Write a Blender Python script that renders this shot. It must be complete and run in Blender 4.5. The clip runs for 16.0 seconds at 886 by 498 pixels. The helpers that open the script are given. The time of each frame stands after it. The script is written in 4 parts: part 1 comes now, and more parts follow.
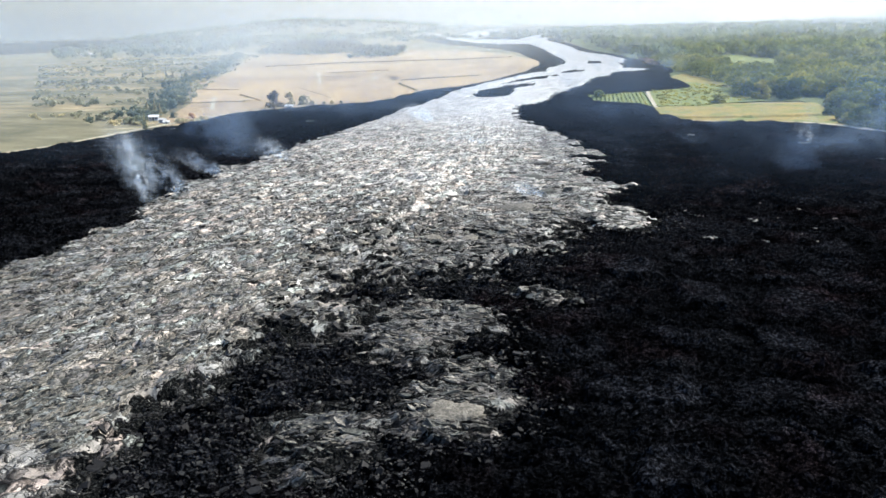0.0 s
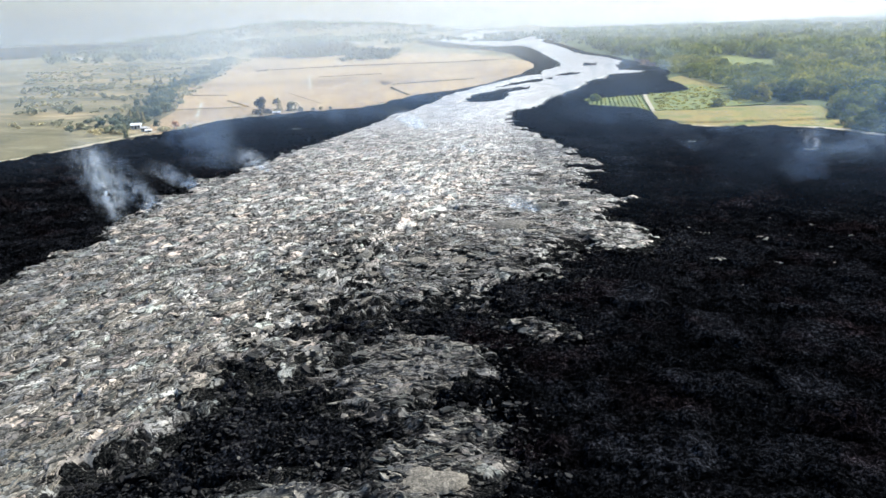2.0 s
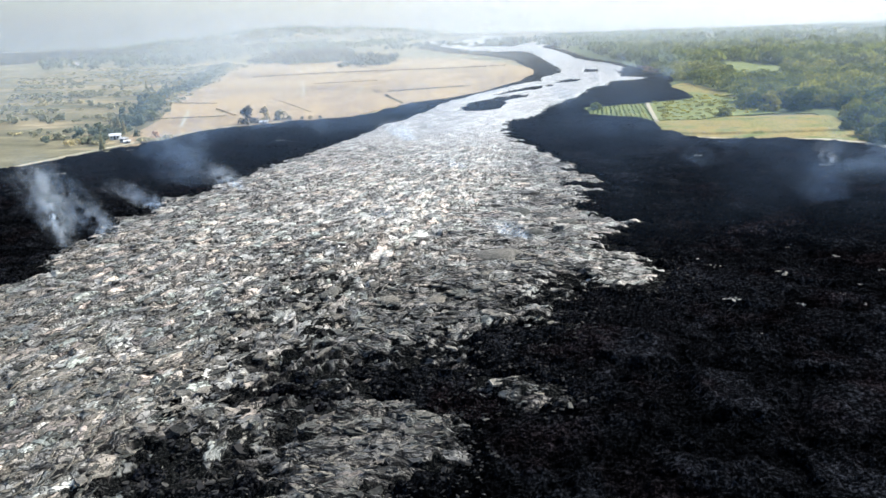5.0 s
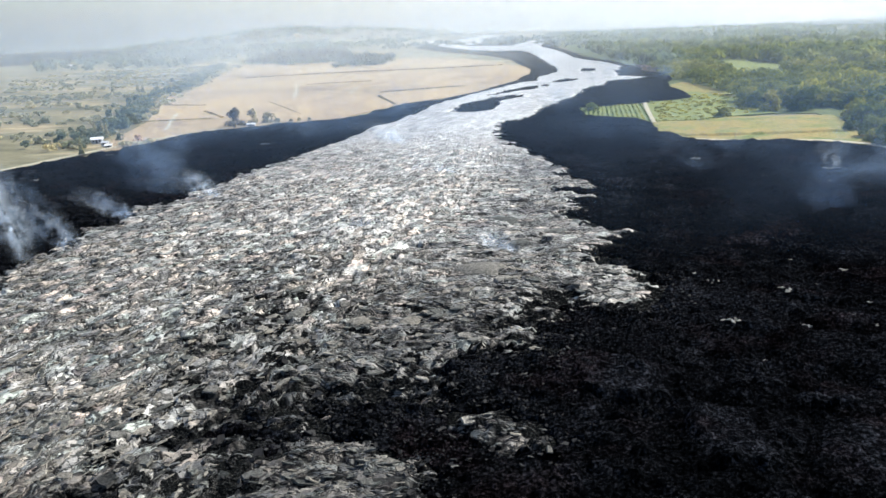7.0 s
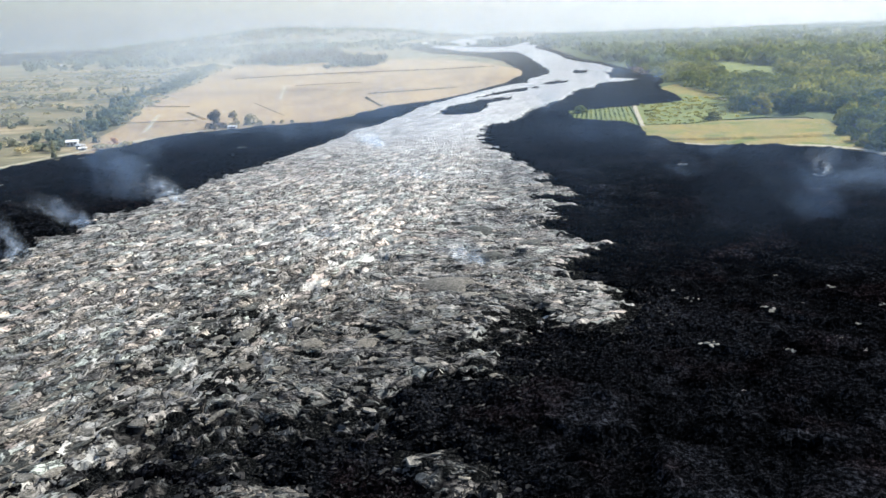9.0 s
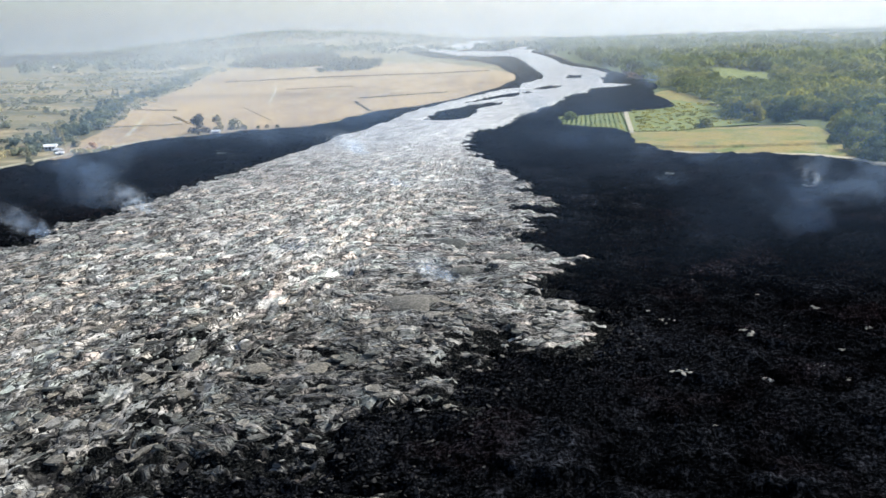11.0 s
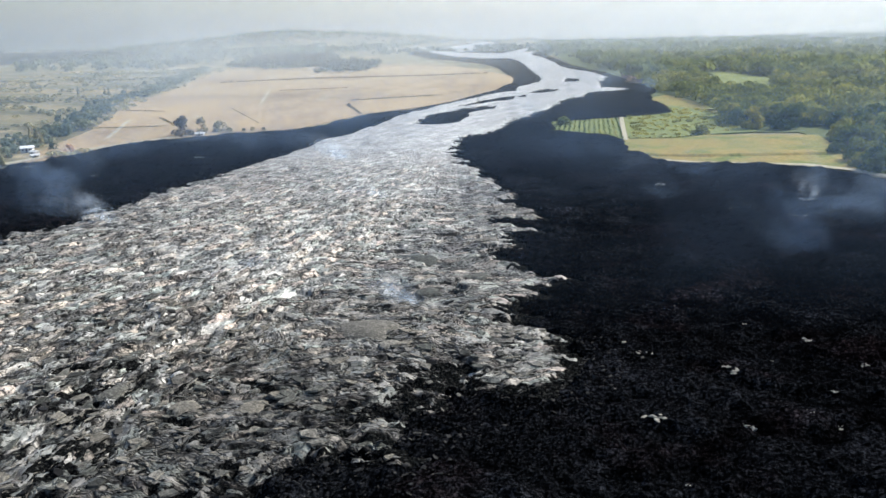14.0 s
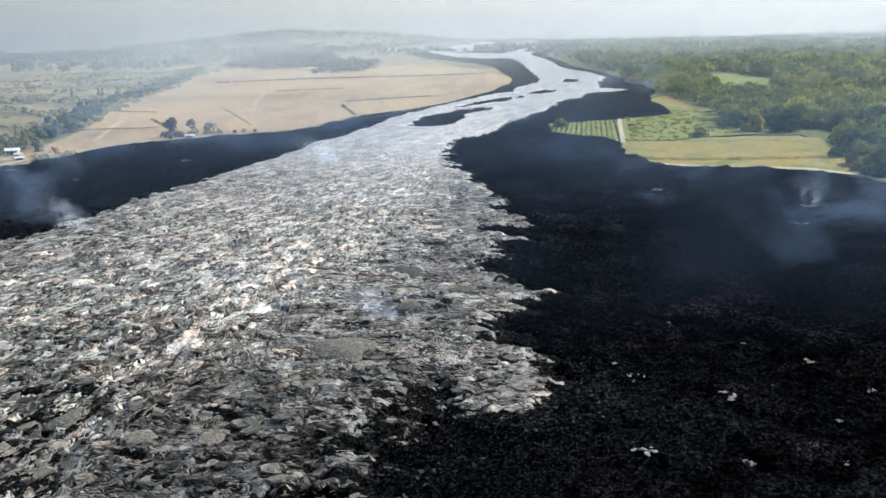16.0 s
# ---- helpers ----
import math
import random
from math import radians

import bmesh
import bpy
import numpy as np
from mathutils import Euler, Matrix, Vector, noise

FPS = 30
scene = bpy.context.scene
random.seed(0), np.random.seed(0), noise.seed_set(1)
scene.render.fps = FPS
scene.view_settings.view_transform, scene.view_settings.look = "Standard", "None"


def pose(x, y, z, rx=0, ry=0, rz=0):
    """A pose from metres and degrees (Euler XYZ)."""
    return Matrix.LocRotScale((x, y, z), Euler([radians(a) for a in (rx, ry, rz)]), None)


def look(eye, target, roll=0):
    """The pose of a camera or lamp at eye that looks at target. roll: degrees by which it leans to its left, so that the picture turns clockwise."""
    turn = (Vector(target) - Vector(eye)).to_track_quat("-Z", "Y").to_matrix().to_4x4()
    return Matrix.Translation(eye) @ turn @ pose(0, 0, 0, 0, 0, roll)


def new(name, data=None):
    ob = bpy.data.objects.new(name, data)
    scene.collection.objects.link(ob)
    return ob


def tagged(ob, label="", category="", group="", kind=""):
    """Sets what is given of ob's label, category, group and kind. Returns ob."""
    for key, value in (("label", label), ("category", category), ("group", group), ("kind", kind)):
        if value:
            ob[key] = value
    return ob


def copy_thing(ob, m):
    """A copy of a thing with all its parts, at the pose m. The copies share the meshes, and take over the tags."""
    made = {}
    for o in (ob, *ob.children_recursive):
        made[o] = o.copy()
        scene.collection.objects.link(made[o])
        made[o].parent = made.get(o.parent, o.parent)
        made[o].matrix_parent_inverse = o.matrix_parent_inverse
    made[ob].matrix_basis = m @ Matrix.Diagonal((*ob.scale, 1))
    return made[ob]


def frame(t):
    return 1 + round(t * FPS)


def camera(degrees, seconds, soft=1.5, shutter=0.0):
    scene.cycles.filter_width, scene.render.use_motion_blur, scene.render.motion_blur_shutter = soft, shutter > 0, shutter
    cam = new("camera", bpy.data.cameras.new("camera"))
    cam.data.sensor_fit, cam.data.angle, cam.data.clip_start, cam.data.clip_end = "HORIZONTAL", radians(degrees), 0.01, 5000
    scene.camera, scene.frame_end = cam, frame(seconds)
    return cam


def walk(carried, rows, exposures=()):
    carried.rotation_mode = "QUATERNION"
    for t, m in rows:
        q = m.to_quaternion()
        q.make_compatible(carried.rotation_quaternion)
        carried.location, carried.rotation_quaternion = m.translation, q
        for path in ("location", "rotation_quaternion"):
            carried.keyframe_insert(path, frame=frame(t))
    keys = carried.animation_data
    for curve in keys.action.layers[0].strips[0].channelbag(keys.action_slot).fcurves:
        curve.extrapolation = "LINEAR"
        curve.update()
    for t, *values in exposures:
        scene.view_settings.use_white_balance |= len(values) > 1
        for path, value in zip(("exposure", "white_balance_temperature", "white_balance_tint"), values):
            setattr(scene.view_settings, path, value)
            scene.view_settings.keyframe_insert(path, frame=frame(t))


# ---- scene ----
cam = camera(59.8, 16.0, soft=1.5)
PATH = [
    (0, (2.43, -13.30, 58.46), (-13.98, 81.11, 29.86), -1.70),
    (0.5, (2.60, -9.47, 58.40), (-13.77, 84.98, 29.92), -1.82),
    (1, (2.51, -5.46, 58.66), (-13.73, 89.02, 30.22), -1.92),
    (1.5, (2.40, -1.26, 58.99), (-13.71, 93.24, 30.55), -2.02),
    (2, (2.46, 3.16, 59.16), (-13.57, 97.69, 30.75), -2.11),
    (2.5, (2.72, 7.50, 59.16), (-13.24, 102.07, 30.84), -2.18),
    (3, (3.13, 11.41, 59.18), (-12.82, 106.01, 30.97), -2.24),
    (3.5, (3.53, 15.21, 59.21), (-12.48, 109.83, 31.11), -2.25),
    (4, (3.87, 19.22, 59.25), (-12.28, 113.86, 31.27), -2.19),
    (4.75, (4.34, 25.30, 59.33), (-12.00, 119.94, 31.49), -2.11),
    (5.5, (4.97, 31.00, 59.37), (-11.44, 125.64, 31.57), -2.15),
    (6.25, (6.02, 36.30, 59.20), (-10.41, 130.93, 31.38), -2.30),
    (6.75, (6.95, 39.72, 58.99), (-9.48, 134.35, 31.13), -2.38),
    (7.25, (7.97, 43.12, 58.79), (-8.41, 137.75, 30.89), -2.42),
    (7.75, (9.08, 46.44, 58.67), (-7.19, 141.07, 30.72), -2.40),
    (8.25, (10.38, 49.51, 58.57), (-5.76, 144.16, 30.64), -2.36),
    (8.75, (11.84, 52.17, 58.50), (-4.15, 146.88, 30.66), -2.27),
    (9.25, (13.36, 54.57, 58.45), (-2.47, 149.35, 30.76), -2.16),
    (10, (15.61, 58.31, 58.37), (-0.09, 153.17, 30.88), -2.03),
    (10.75, (17.71, 62.38, 58.32), (2.01, 157.27, 30.96), -1.95),
    (11.5, (19.59, 66.37, 58.38), (3.88, 161.29, 31.10), -1.85),
    (12, (20.78, 68.83, 58.48), (5.04, 163.75, 31.24), -1.74),
    (12.5, (21.89, 71.20, 58.54), (6.10, 166.12, 31.34), -1.62),
    (13, (22.78, 73.65, 58.49), (6.94, 168.58, 31.33), -1.54),
    (13.5, (23.52, 76.15, 58.47), (7.64, 171.07, 31.31), -1.48),
    (14, (24.22, 78.52, 58.52), (8.30, 173.42, 31.33), -1.43),
    (14.5, (24.88, 80.81, 58.57), (8.94, 175.71, 31.36), -1.40),
    (15, (25.48, 83.11, 58.63), (9.56, 178.01, 31.42), -1.35),
    (15.5, (26.05, 85.47, 58.68), (10.11, 180.37, 31.47), -1.33),
    (16, (26.48, 87.99, 58.63), (10.50, 182.88, 31.42), -1.40),
]
walk(cam, [(t, look(eye, target, roll)) for t, eye, target, roll in PATH], [(0.0, 1.46, 6200, 7), (9.0, 1.30, 6200, 7), (16.0, 1.08, 6230, 7)])

# ---- world, sun, exposure ----
SUN_EL, SUN_AZ = radians(42), radians(52)
world = bpy.data.worlds.new("world")
scene.world = world
world.use_nodes = True
wn = world.node_tree
sky = wn.nodes.new("ShaderNodeTexSky")
sky.sky_type, sky.sun_disc = "NISHITA", False
sky.sun_elevation, sky.sun_rotation = SUN_EL, SUN_AZ
sky.air_density, sky.dust_density, sky.ozone_density = 1.0, 3.0, 1.0
wn.nodes["Background"].inputs["Strength"].default_value = 0.125
wn.links.new(sky.outputs[0], wn.nodes["Background"].inputs["Color"])
sun_data = bpy.data.lights.new("sun", "SUN")
sun_data.energy, sun_data.angle, sun_data.color = 3.8, radians(1.5), (1.0, 0.95, 0.87)
sun = new("sun", sun_data)
sun.matrix_world = look((300 * math.sin(SUN_AZ) * math.cos(SUN_EL), 300 * math.cos(SUN_AZ) * math.cos(SUN_EL), 300 * math.sin(SUN_EL)), (0, 0, 0))

# ---- noise on arrays ----
rng = np.random.default_rng(7)
TABLE = rng.random((256, 256))


def vnoise(x, y, seed=0):
    """Smooth value noise, 0 to 1."""
    x, y = np.asarray(x, float) + 17.31 * seed, np.asarray(y, float) + 41.7 * seed
    xi, yi = np.floor(x).astype(int), np.floor(y).astype(int)
    u, v = x - xi, y - yi
    u, v = u * u * u * (u * (u * 6 - 15) + 10), v * v * v * (v * (v * 6 - 15) + 10)
    a, b = TABLE[xi & 255, yi & 255], TABLE[(xi + 1) & 255, yi & 255]
    c, d = TABLE[xi & 255, (yi + 1) & 255], TABLE[(xi + 1) & 255, (yi + 1) & 255]
    return (a * (1 - u) + b * u) * (1 - v) + (c * (1 - u) + d * u) * v


def fbm(x, y, octaves=4, seed=0):
    total, amp, norm = 0.0, 1.0, 0.0
    for k in range(octaves):
        total = total + amp * vnoise(x * 2.03**k, y * 2.03**k, seed + k * 3)
        norm, amp = norm + amp, amp * 0.5
    return total / norm


def ridged(x, y, octaves=3, seed=0):
    total, amp, norm = 0.0, 1.0, 0.0
    for k in range(octaves):
        total = total + amp * (1 - np.abs(2 * vnoise(x * 2.1**k, y * 2.1**k, seed + k * 5) - 1))
        norm, amp = norm + amp, amp * 0.5
    return total / norm


def smooth(lo, hi, v):
    v = np.clip((v - lo) / (hi - lo), 0, 1)
    return v * v * (3 - 2 * v)


def cells(x, y, seed=0):
    """Cracked-plate pattern: distance to the nearest joint, and a random value and tilt for each plate."""
    xi, yi = np.floor(x).astype(int), np.floor(y).astype(int)
    best, second = np.full(np.shape(x), 9.0), np.full(np.shape(x), 9.0)
    value, tilt = np.zeros(np.shape(x)), np.zeros(np.shape(x))
    for i in (-1, 0, 1):
        for j in (-1, 0, 1):
            a, b = (xi + i + seed * 13) & 255, (yi + j + seed * 29) & 255
            dx, dy = xi + i + TABLE[a, b] - x, yi + j + TABLE[b, (a + 71) & 255] - y
            d = np.hypot(dx, dy)
            near = d < best
            second = np.where(near, best, np.minimum(second, d))
            r = TABLE[(a + 31) & 255, (b + 97) & 255]
            value = np.where(near, r, value)
            tilt = np.where(near, dx * np.cos(r * 40) + dy * np.sin(r * 40), tilt)
            best = np.where(near, d, best)
    return second - best, value, tilt


def inside(poly, x, y):
    """Signed distance to a closed outline on the plan, positive within it."""
    x, y = np.asarray(x, float), np.asarray(y, float)
    dist, odd = np.full(x.shape, 1e9), np.zeros(x.shape, bool)
    for (ax, ay), (bx, by) in zip(poly, poly[1:] + poly[:1]):
        ex, ey = bx - ax, by - ay
        s = np.clip(((x - ax) * ex + (y - ay) * ey) / (ex * ex + ey * ey), 0, 1)
        dist = np.minimum(dist, np.hypot(x - ax - s * ex, y - ay - s * ey))
        if ey:
            odd ^= ((ay > y) != (by > y)) & (x < ax + (y - ay) * ex / ey)
    return np.where(odd, dist, -dist)


# ---- plan of the lava ----
BLACK = [(-420, -400), (400, -400), (330, 100), (200, 330), (146, 380), (137, 398), (126, 411), (104, 420), (79, 424), (62, 438),
         (53, 462), (53, 504), (36, 524), (18, 536), (13, 560), (14, 588), (24, 590), (45, 602), (61, 612), (80, 624), (97, 645), (95, 700), (90, 740),
         (96, 800), (104, 860), (96, 960), (80, 1060), (66, 1170), (30, 1340), (4, 1600), (-30, 1900), (-20, 2700), (-180, 3000), (-320, 3950)]
BLACK += [(-460, 3980), (-470, 2900), (-440, 2300), (-290, 1847), (-219, 1717), (-138, 1521), (-93, 1376), (-62, 1169), (-43, 1042), (-40, 970),
          (-46, 919), (-49, 850), (-60, 818), (-68, 776), (-75, 738), (-82, 709), (-93, 690), (-99, 661), (-121, 643), (-129, 610), (-137, 569), (-150, 540),
          (-186, 522), (-205, 504), (-222, 484), (-232, 447), (-237, 425), (-242, 405), (-258, 360), (-278, 315), (-330, 200), (-420, 0)]
SILVER = [(-230, -60), (-40, -60), (-52, 40), (-60, 69), (-62, 80), (-55, 92), (-54, 106), (-50, 124), (-44, 136), (-32, 146), (-24, 152), (-12, 164), (-6, 172),
          (2, 186), (0, 195), (6, 203), (12, 195), (20, 194), (25, 206), (16, 220), (14, 232), (17, 250), (8, 268), (10, 297), (2, 345), (-12, 388), (-36, 455)]
SILVER += [(-35, 498), (-22, 511), (-16, 545), (-7, 588), (3, 635), (12, 674), (26, 733), (46, 797), (77, 832), (66, 847), (53, 849), (52, 926), (66, 1017),
           (54, 1111), (33, 1170), (8, 1304), (-17, 1569), (-53, 1794), (-70, 1960), (-44, 2600), (-100, 2700), (-130, 2347), (-150, 2060), (-274, 2150),
           (-256, 2960), (-340, 3900), (-440, 3920), (-430, 3381), (-412, 2900), (-400, 2360), (-329, 2147), (-280, 2000), (-221, 1813), (-160, 1719)]
SILVER += [(-100, 1690), (-78, 1600), (-55, 1422), (-35, 1235), (-22, 1119), (-10, 1003), (-10, 937), (-17, 905), (-26, 861), (-28, 813), (-40, 796), (-52, 768),
           (-63, 742), (-68, 708), (-75, 672), (-85, 652), (-93, 612), (-94, 558), (-98, 526), (-108, 485), (-112, 434), (-118, 384), (-126, 350), (-133, 300),
           (-138, 262), (-138, 228), (-132, 192), (-131, 165), (-136, 143)]
# black islands in the channel, and silver rafts among the black rubble at the foot of the flow
ISLANDS = [[(-73, 556), (-58, 550), (-46, 561), (-44, 596), (-45, 629), (-36, 649), (-31, 672), (-45, 672), (-57, 640), (-68, 632), (-72, 604), (-72, 581)],
           [(-60, 665), (-49, 681), (-37, 706), (-23, 726), (-24, 762), (-39, 744), (-52, 708)], [(-12, 790), (1, 787), (14, 825), (1, 834), (-8, 814)],
           [(17, 940), (33, 940), (34, 1000), (18, 1004)], [(-21, 756), (-14, 756), (-14, 772), (-20, 772)], [(-200, 2200), (-120, 2400), (-150, 2000)]]
RAFTS = [([(-33, 106), (-34, 126), (-31, 134), (-23, 135), (-13, 130), (-12, 119), (-19, 114), (-21, 107), (-26, 105)], 1.0), ([(-21, 104), (-12, 107), (-7, 103), (-11, 97), (-17, 98)], 1.0),
         ([(-24, 88), (-22, 95), (-11, 98), (-5, 94), (-8, 89), (-9, 83), (-15, 80), (-21, 83)], 1.0), ([(-57, 131), (-40, 133), (-36, 119), (-44, 112), (-52, 117)], 0.6),
         ([(-40, 82), (-35, 86), (-26, 85), (-24, 74), (-30, 69), (-37, 73)], 0.6), ([(-8, 144), (-4, 147), (-2, 143), (3, 141), (3, 138), (-2, 139)], 1.0)]


def base_height(x, y):
    """The broad form of the cooled black flow."""
    h = 0.5 + 2.6 * (fbm(x / 60, y / 60, 3, 2) - 0.35) + 1.5 * (fbm(x / 14, y / 14, 3, 5) - 0.5)
    edge = inside(BLACK, x + 9 * (fbm(x / 16, y / 16, 3, 9) - 0.5), y + 9 * (fbm(x / 16, y / 16, 3, 12) - 0.5))
    return np.where(edge > 0, 0.4 + h * smooth(0, 25, edge) + 1.4 * smooth(0, 3, edge), -2.0 + 2.2 * smooth(-3, 0, edge))


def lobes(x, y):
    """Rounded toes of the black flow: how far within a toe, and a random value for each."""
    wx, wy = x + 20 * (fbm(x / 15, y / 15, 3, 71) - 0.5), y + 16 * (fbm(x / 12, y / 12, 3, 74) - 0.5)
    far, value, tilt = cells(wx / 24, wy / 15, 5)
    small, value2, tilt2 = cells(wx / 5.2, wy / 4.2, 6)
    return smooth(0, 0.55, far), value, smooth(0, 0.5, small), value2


def black_height(x, y):
    near = smooth(700, 250, y)
    h = base_height(x, y)
    clod, value, tilt = cells(x / 2.2, y / 2.2, 3)
    big, v1, small, v2 = lobes(x, y)
    rough = 0.9 * (ridged(x / 4.5, y / 4.5, 3, 4) - 0.55) + 0.45 * smooth(0, 0.35, clod) * value + 0.8 * (fbm(x / 1.2, y / 1.2, 2, 8) - 0.5)
    toes = 1.5 * big * v1 + 0.9 * small * v2 - 0.7
    return h + (0.45 + 0.55 * near) * (rough * (1.1 - 0.5 * big * v1) + toes) * smooth(-0.4, 1.2, h) - 4.0 * smooth(-4.5, -1.0, silver_mask(x, y, False))


def broken_zone(x, y):
    """The foot of the flow, where the crust comes apart: 0 to 1."""
    return smooth(222, 172, y + 0.35 * x) * smooth(-88, -52, x + 0.2 * (y - 150)) * smooth(17, 8, x)


def silver_mask(x, y, fine=True):
    """How far the silver crust covers the black: positive where it does."""
    right = smooth(-60, -20, x) * smooth(200, 228, y) * smooth(520, 440, y)
    fingers = (vnoise(x / 34 + 3, (y + 0.1 * x) / 5.5, 6) - 0.5) * 15 + (vnoise(x / 14, (y + 0.1 * x) / 2.0, 8) - 0.5) * 8
    bank = smooth(430, 520, y)
    m = inside(SILVER, x - right * fingers + bank * 7 * (fbm(x / 9, y / 22, 3, 17) - 0.5), y)
    ragged = broken_zone(x, y)
    west = smooth(-84, -122, x) * smooth(430, 300, y)
    patch = fbm(x / 9, y / 6, 3, 21) - 0.5
    m = np.minimum(m, 14.0) * (1 - 0.55 * ragged) + patch * (2.5 + 9 * ragged + 15 * west)
    if fine:
        m = m + (fbm(x / 1.8, y / 1.5, 2, 25) - 0.5) * (3 + 6 * ragged + 4 * west)
    m = m - 2.4 * ragged - 2.6 * west
    for island in ISLANDS:
        m = np.minimum(m, -1.3 * inside(island, x + 6 * (fbm(x / 5, y / 9, 3, 27) - 0.5), y + 16 * (fbm(x / 6, y / 9, 3, 28) - 0.5)) - 0.5)
    near = (y < 160) & (x < 20)
    if np.any(near):
        nx, ny = x[near], y[near]
        for raft, whole in RAFTS:
            d = inside(raft, nx + 5 * (fbm(nx / 4, ny / 4, 3, 31) - 0.5), ny + 4 * (fbm(nx / 4, ny / 4, 3, 33) - 0.5))
            m[near] = np.maximum(m[near], np.minimum(1.6 * d, 6.0) * whole + (whole - 1) * 2.0 + 5 * (fbm(nx / 3.5, ny / 2.2, 3, 34) - 0.5))
    return m


def zones(x, y):
    """Which way the crust was dragged: 0 fanning south, 1 pushed out east, 2 down the channel; the zones meet along torn lines."""
    tear = 26 * (fbm(x / 7, y / 7, 3, 38) - 0.5)
    spine = np.interp(y, [80, 150, 200, 270, 330, 420], [-40, -36, -34, -28, -24, -20])
    return np.where(y + 2.2 * tear > 436, 2, np.where(x + tear > spine, 1, 0))


def flow_uv(x, y):
    """Places along and across the drag of the crust, in metres."""
    z = zones(x, y)
    swing = 5 * (fbm(x / 28, y / 28, 2, 39) - 0.5)
    fan_u, fan_v = np.hypot(x - 20, y - 560), 300 * np.arctan2(x - 20, 560 - y)
    out_u, out_v = x, y - 0.1 * x + 14 * (fbm(x / 30, y / 30, 2, 40) - 0.5)
    mid = np.interp(y, [430, 500, 560, 650, 750, 850, 1000, 1300, 1700], [-75, -68, -52, -35, -20, 20, 24, -20, -70])
    u = np.where(z == 0, fan_u, np.where(z == 1, out_u + 700, y + 1500))
    v = np.where(z == 0, fan_v + swing, np.where(z == 1, out_v, 1.0 * (x - mid)))
    return u, v


def flow_way(x, y):
    z = zones(x, y)
    ux, uy = np.where(z == 0, x - 20, np.where(z == 1, 1.0, 0.1)), np.where(z == 0, y - 560, np.where(z == 1, 0.1, -1.0))
    n = np.hypot(ux, uy)
    return ux / n, uy / n


def silver_height(x, y):
    m = silver_mask(x, y)
    far = smooth(360, 500, y)
    u, v = flow_uv(x, y)
    wu, wv = u + 3.0 * fbm(x / 5, y / 5, 2, 41), v + 2.2 * fbm(x / 4, y / 4, 2, 44)
    j1, v1, t1 = cells(wu / 6.5, wv / 2.9, 1)
    j2, v2, t2 = cells(wu / 2.3, wv / 1.1, 2)
    plates = 0.55 * (v1 - 0.5) + 0.6 * t1 - 0.45 * smooth(0.14, 0, j1) + 0.28 * (v2 - 0.5) + 0.32 * t2 - 0.22 * smooth(0.2, 0, j2)
    h = base_height(x, y) * 0.8 + 0.75
    levee = np.exp(-(((x - np.interp(y, [80, 146, 197, 274, 408], [-68, -64, -59, -45, -42])) / 14) ** 2)) * smooth(440, 380, y)
    return h - 0.75 + 1.0 * smooth(-2.2, 1.6, m) - 2.5 * smooth(-3.5, -7.0, m) + (0.8 - 0.62 * far) * plates + 0.6 * (fbm(x / 9, y / 9, 2, 55) - 0.5) + 1.4 * levee, m


# ---- materials ----
def material(name, roughness=0.8, specular=0.3, metallic=0.0):
    m = bpy.data.materials.new(name)
    m.use_nodes = True
    p = m.node_tree.nodes["Principled BSDF"]
    p.inputs["Roughness"].default_value, p.inputs["Metallic"].default_value = roughness, metallic
    p.inputs["Specular IOR Level"].default_value = specular
    return m, m.node_tree, p


def coords(nt, kind="Position", scale=(1, 1, 1)):
    if kind == "Position":
        out = nt.nodes.new("ShaderNodeNewGeometry").outputs["Position"]
    else:
        out = nt.nodes.new("ShaderNodeTexCoord").outputs[kind]
    mp = nt.nodes.new("ShaderNodeMapping")
    mp.inputs["Scale"].default_value = scale
    nt.links.new(out, mp.inputs[0])
    return mp.outputs[0]


def noise_tex(nt, vec, scale, detail=4.0, rough=0.55, warp=0.0):
    n = nt.nodes.new("ShaderNodeTexNoise")
    n.inputs["Scale"].default_value, n.inputs["Detail"].default_value = scale, detail
    n.inputs["Roughness"].default_value, n.inputs["Distortion"].default_value = rough, warp
    nt.links.new(vec, n.inputs["Vector"])
    return n.outputs["Fac"]


def ramp(nt, fac, *stops):
    r = nt.nodes.new("ShaderNodeValToRGB")
    while len(r.color_ramp.elements) < len(stops):
        r.color_ramp.elements.new(0.5)
    for e, (pos, col) in zip(r.color_ramp.elements, stops):
        e.position, e.color = pos, (*((col,) * 3 if isinstance(col, (int, float)) else col), 1)
    nt.links.new(fac, r.inputs[0])
    return r.outputs[0]


def mix(nt, a, b, fac, how="MIX"):
    m = nt.nodes.new("ShaderNodeMix")
    m.data_type, m.blend_type = "RGBA", how
    for socket, value in ((m.inputs["Factor"], fac), (m.inputs["A"], a), (m.inputs["B"], b)):
        if isinstance(value, bpy.types.NodeSocket):
            nt.links.new(value, socket)
        else:
            socket.default_value = value if isinstance(value, (int, float)) else (*value, 1)
    return m.outputs["Result"]


def bump(nt, p, fac, strength, distance):
    b = nt.nodes.new("ShaderNodeBump")
    b.inputs["Strength"].default_value, b.inputs["Distance"].default_value = strength, distance
    nt.links.new(fac, b.inputs["Height"])
    nt.links.new(b.outputs[0], p.inputs["Normal"])


def math_on(nt, op, a, b=0.0):
    r = nt.nodes.new("ShaderNodeMath")
    r.operation = op
    for socket, value in zip(r.inputs, (a, b)):
        if isinstance(value, bpy.types.NodeSocket):
            nt.links.new(value, socket)
        else:
            socket.default_value = value
    return r.outputs[0]


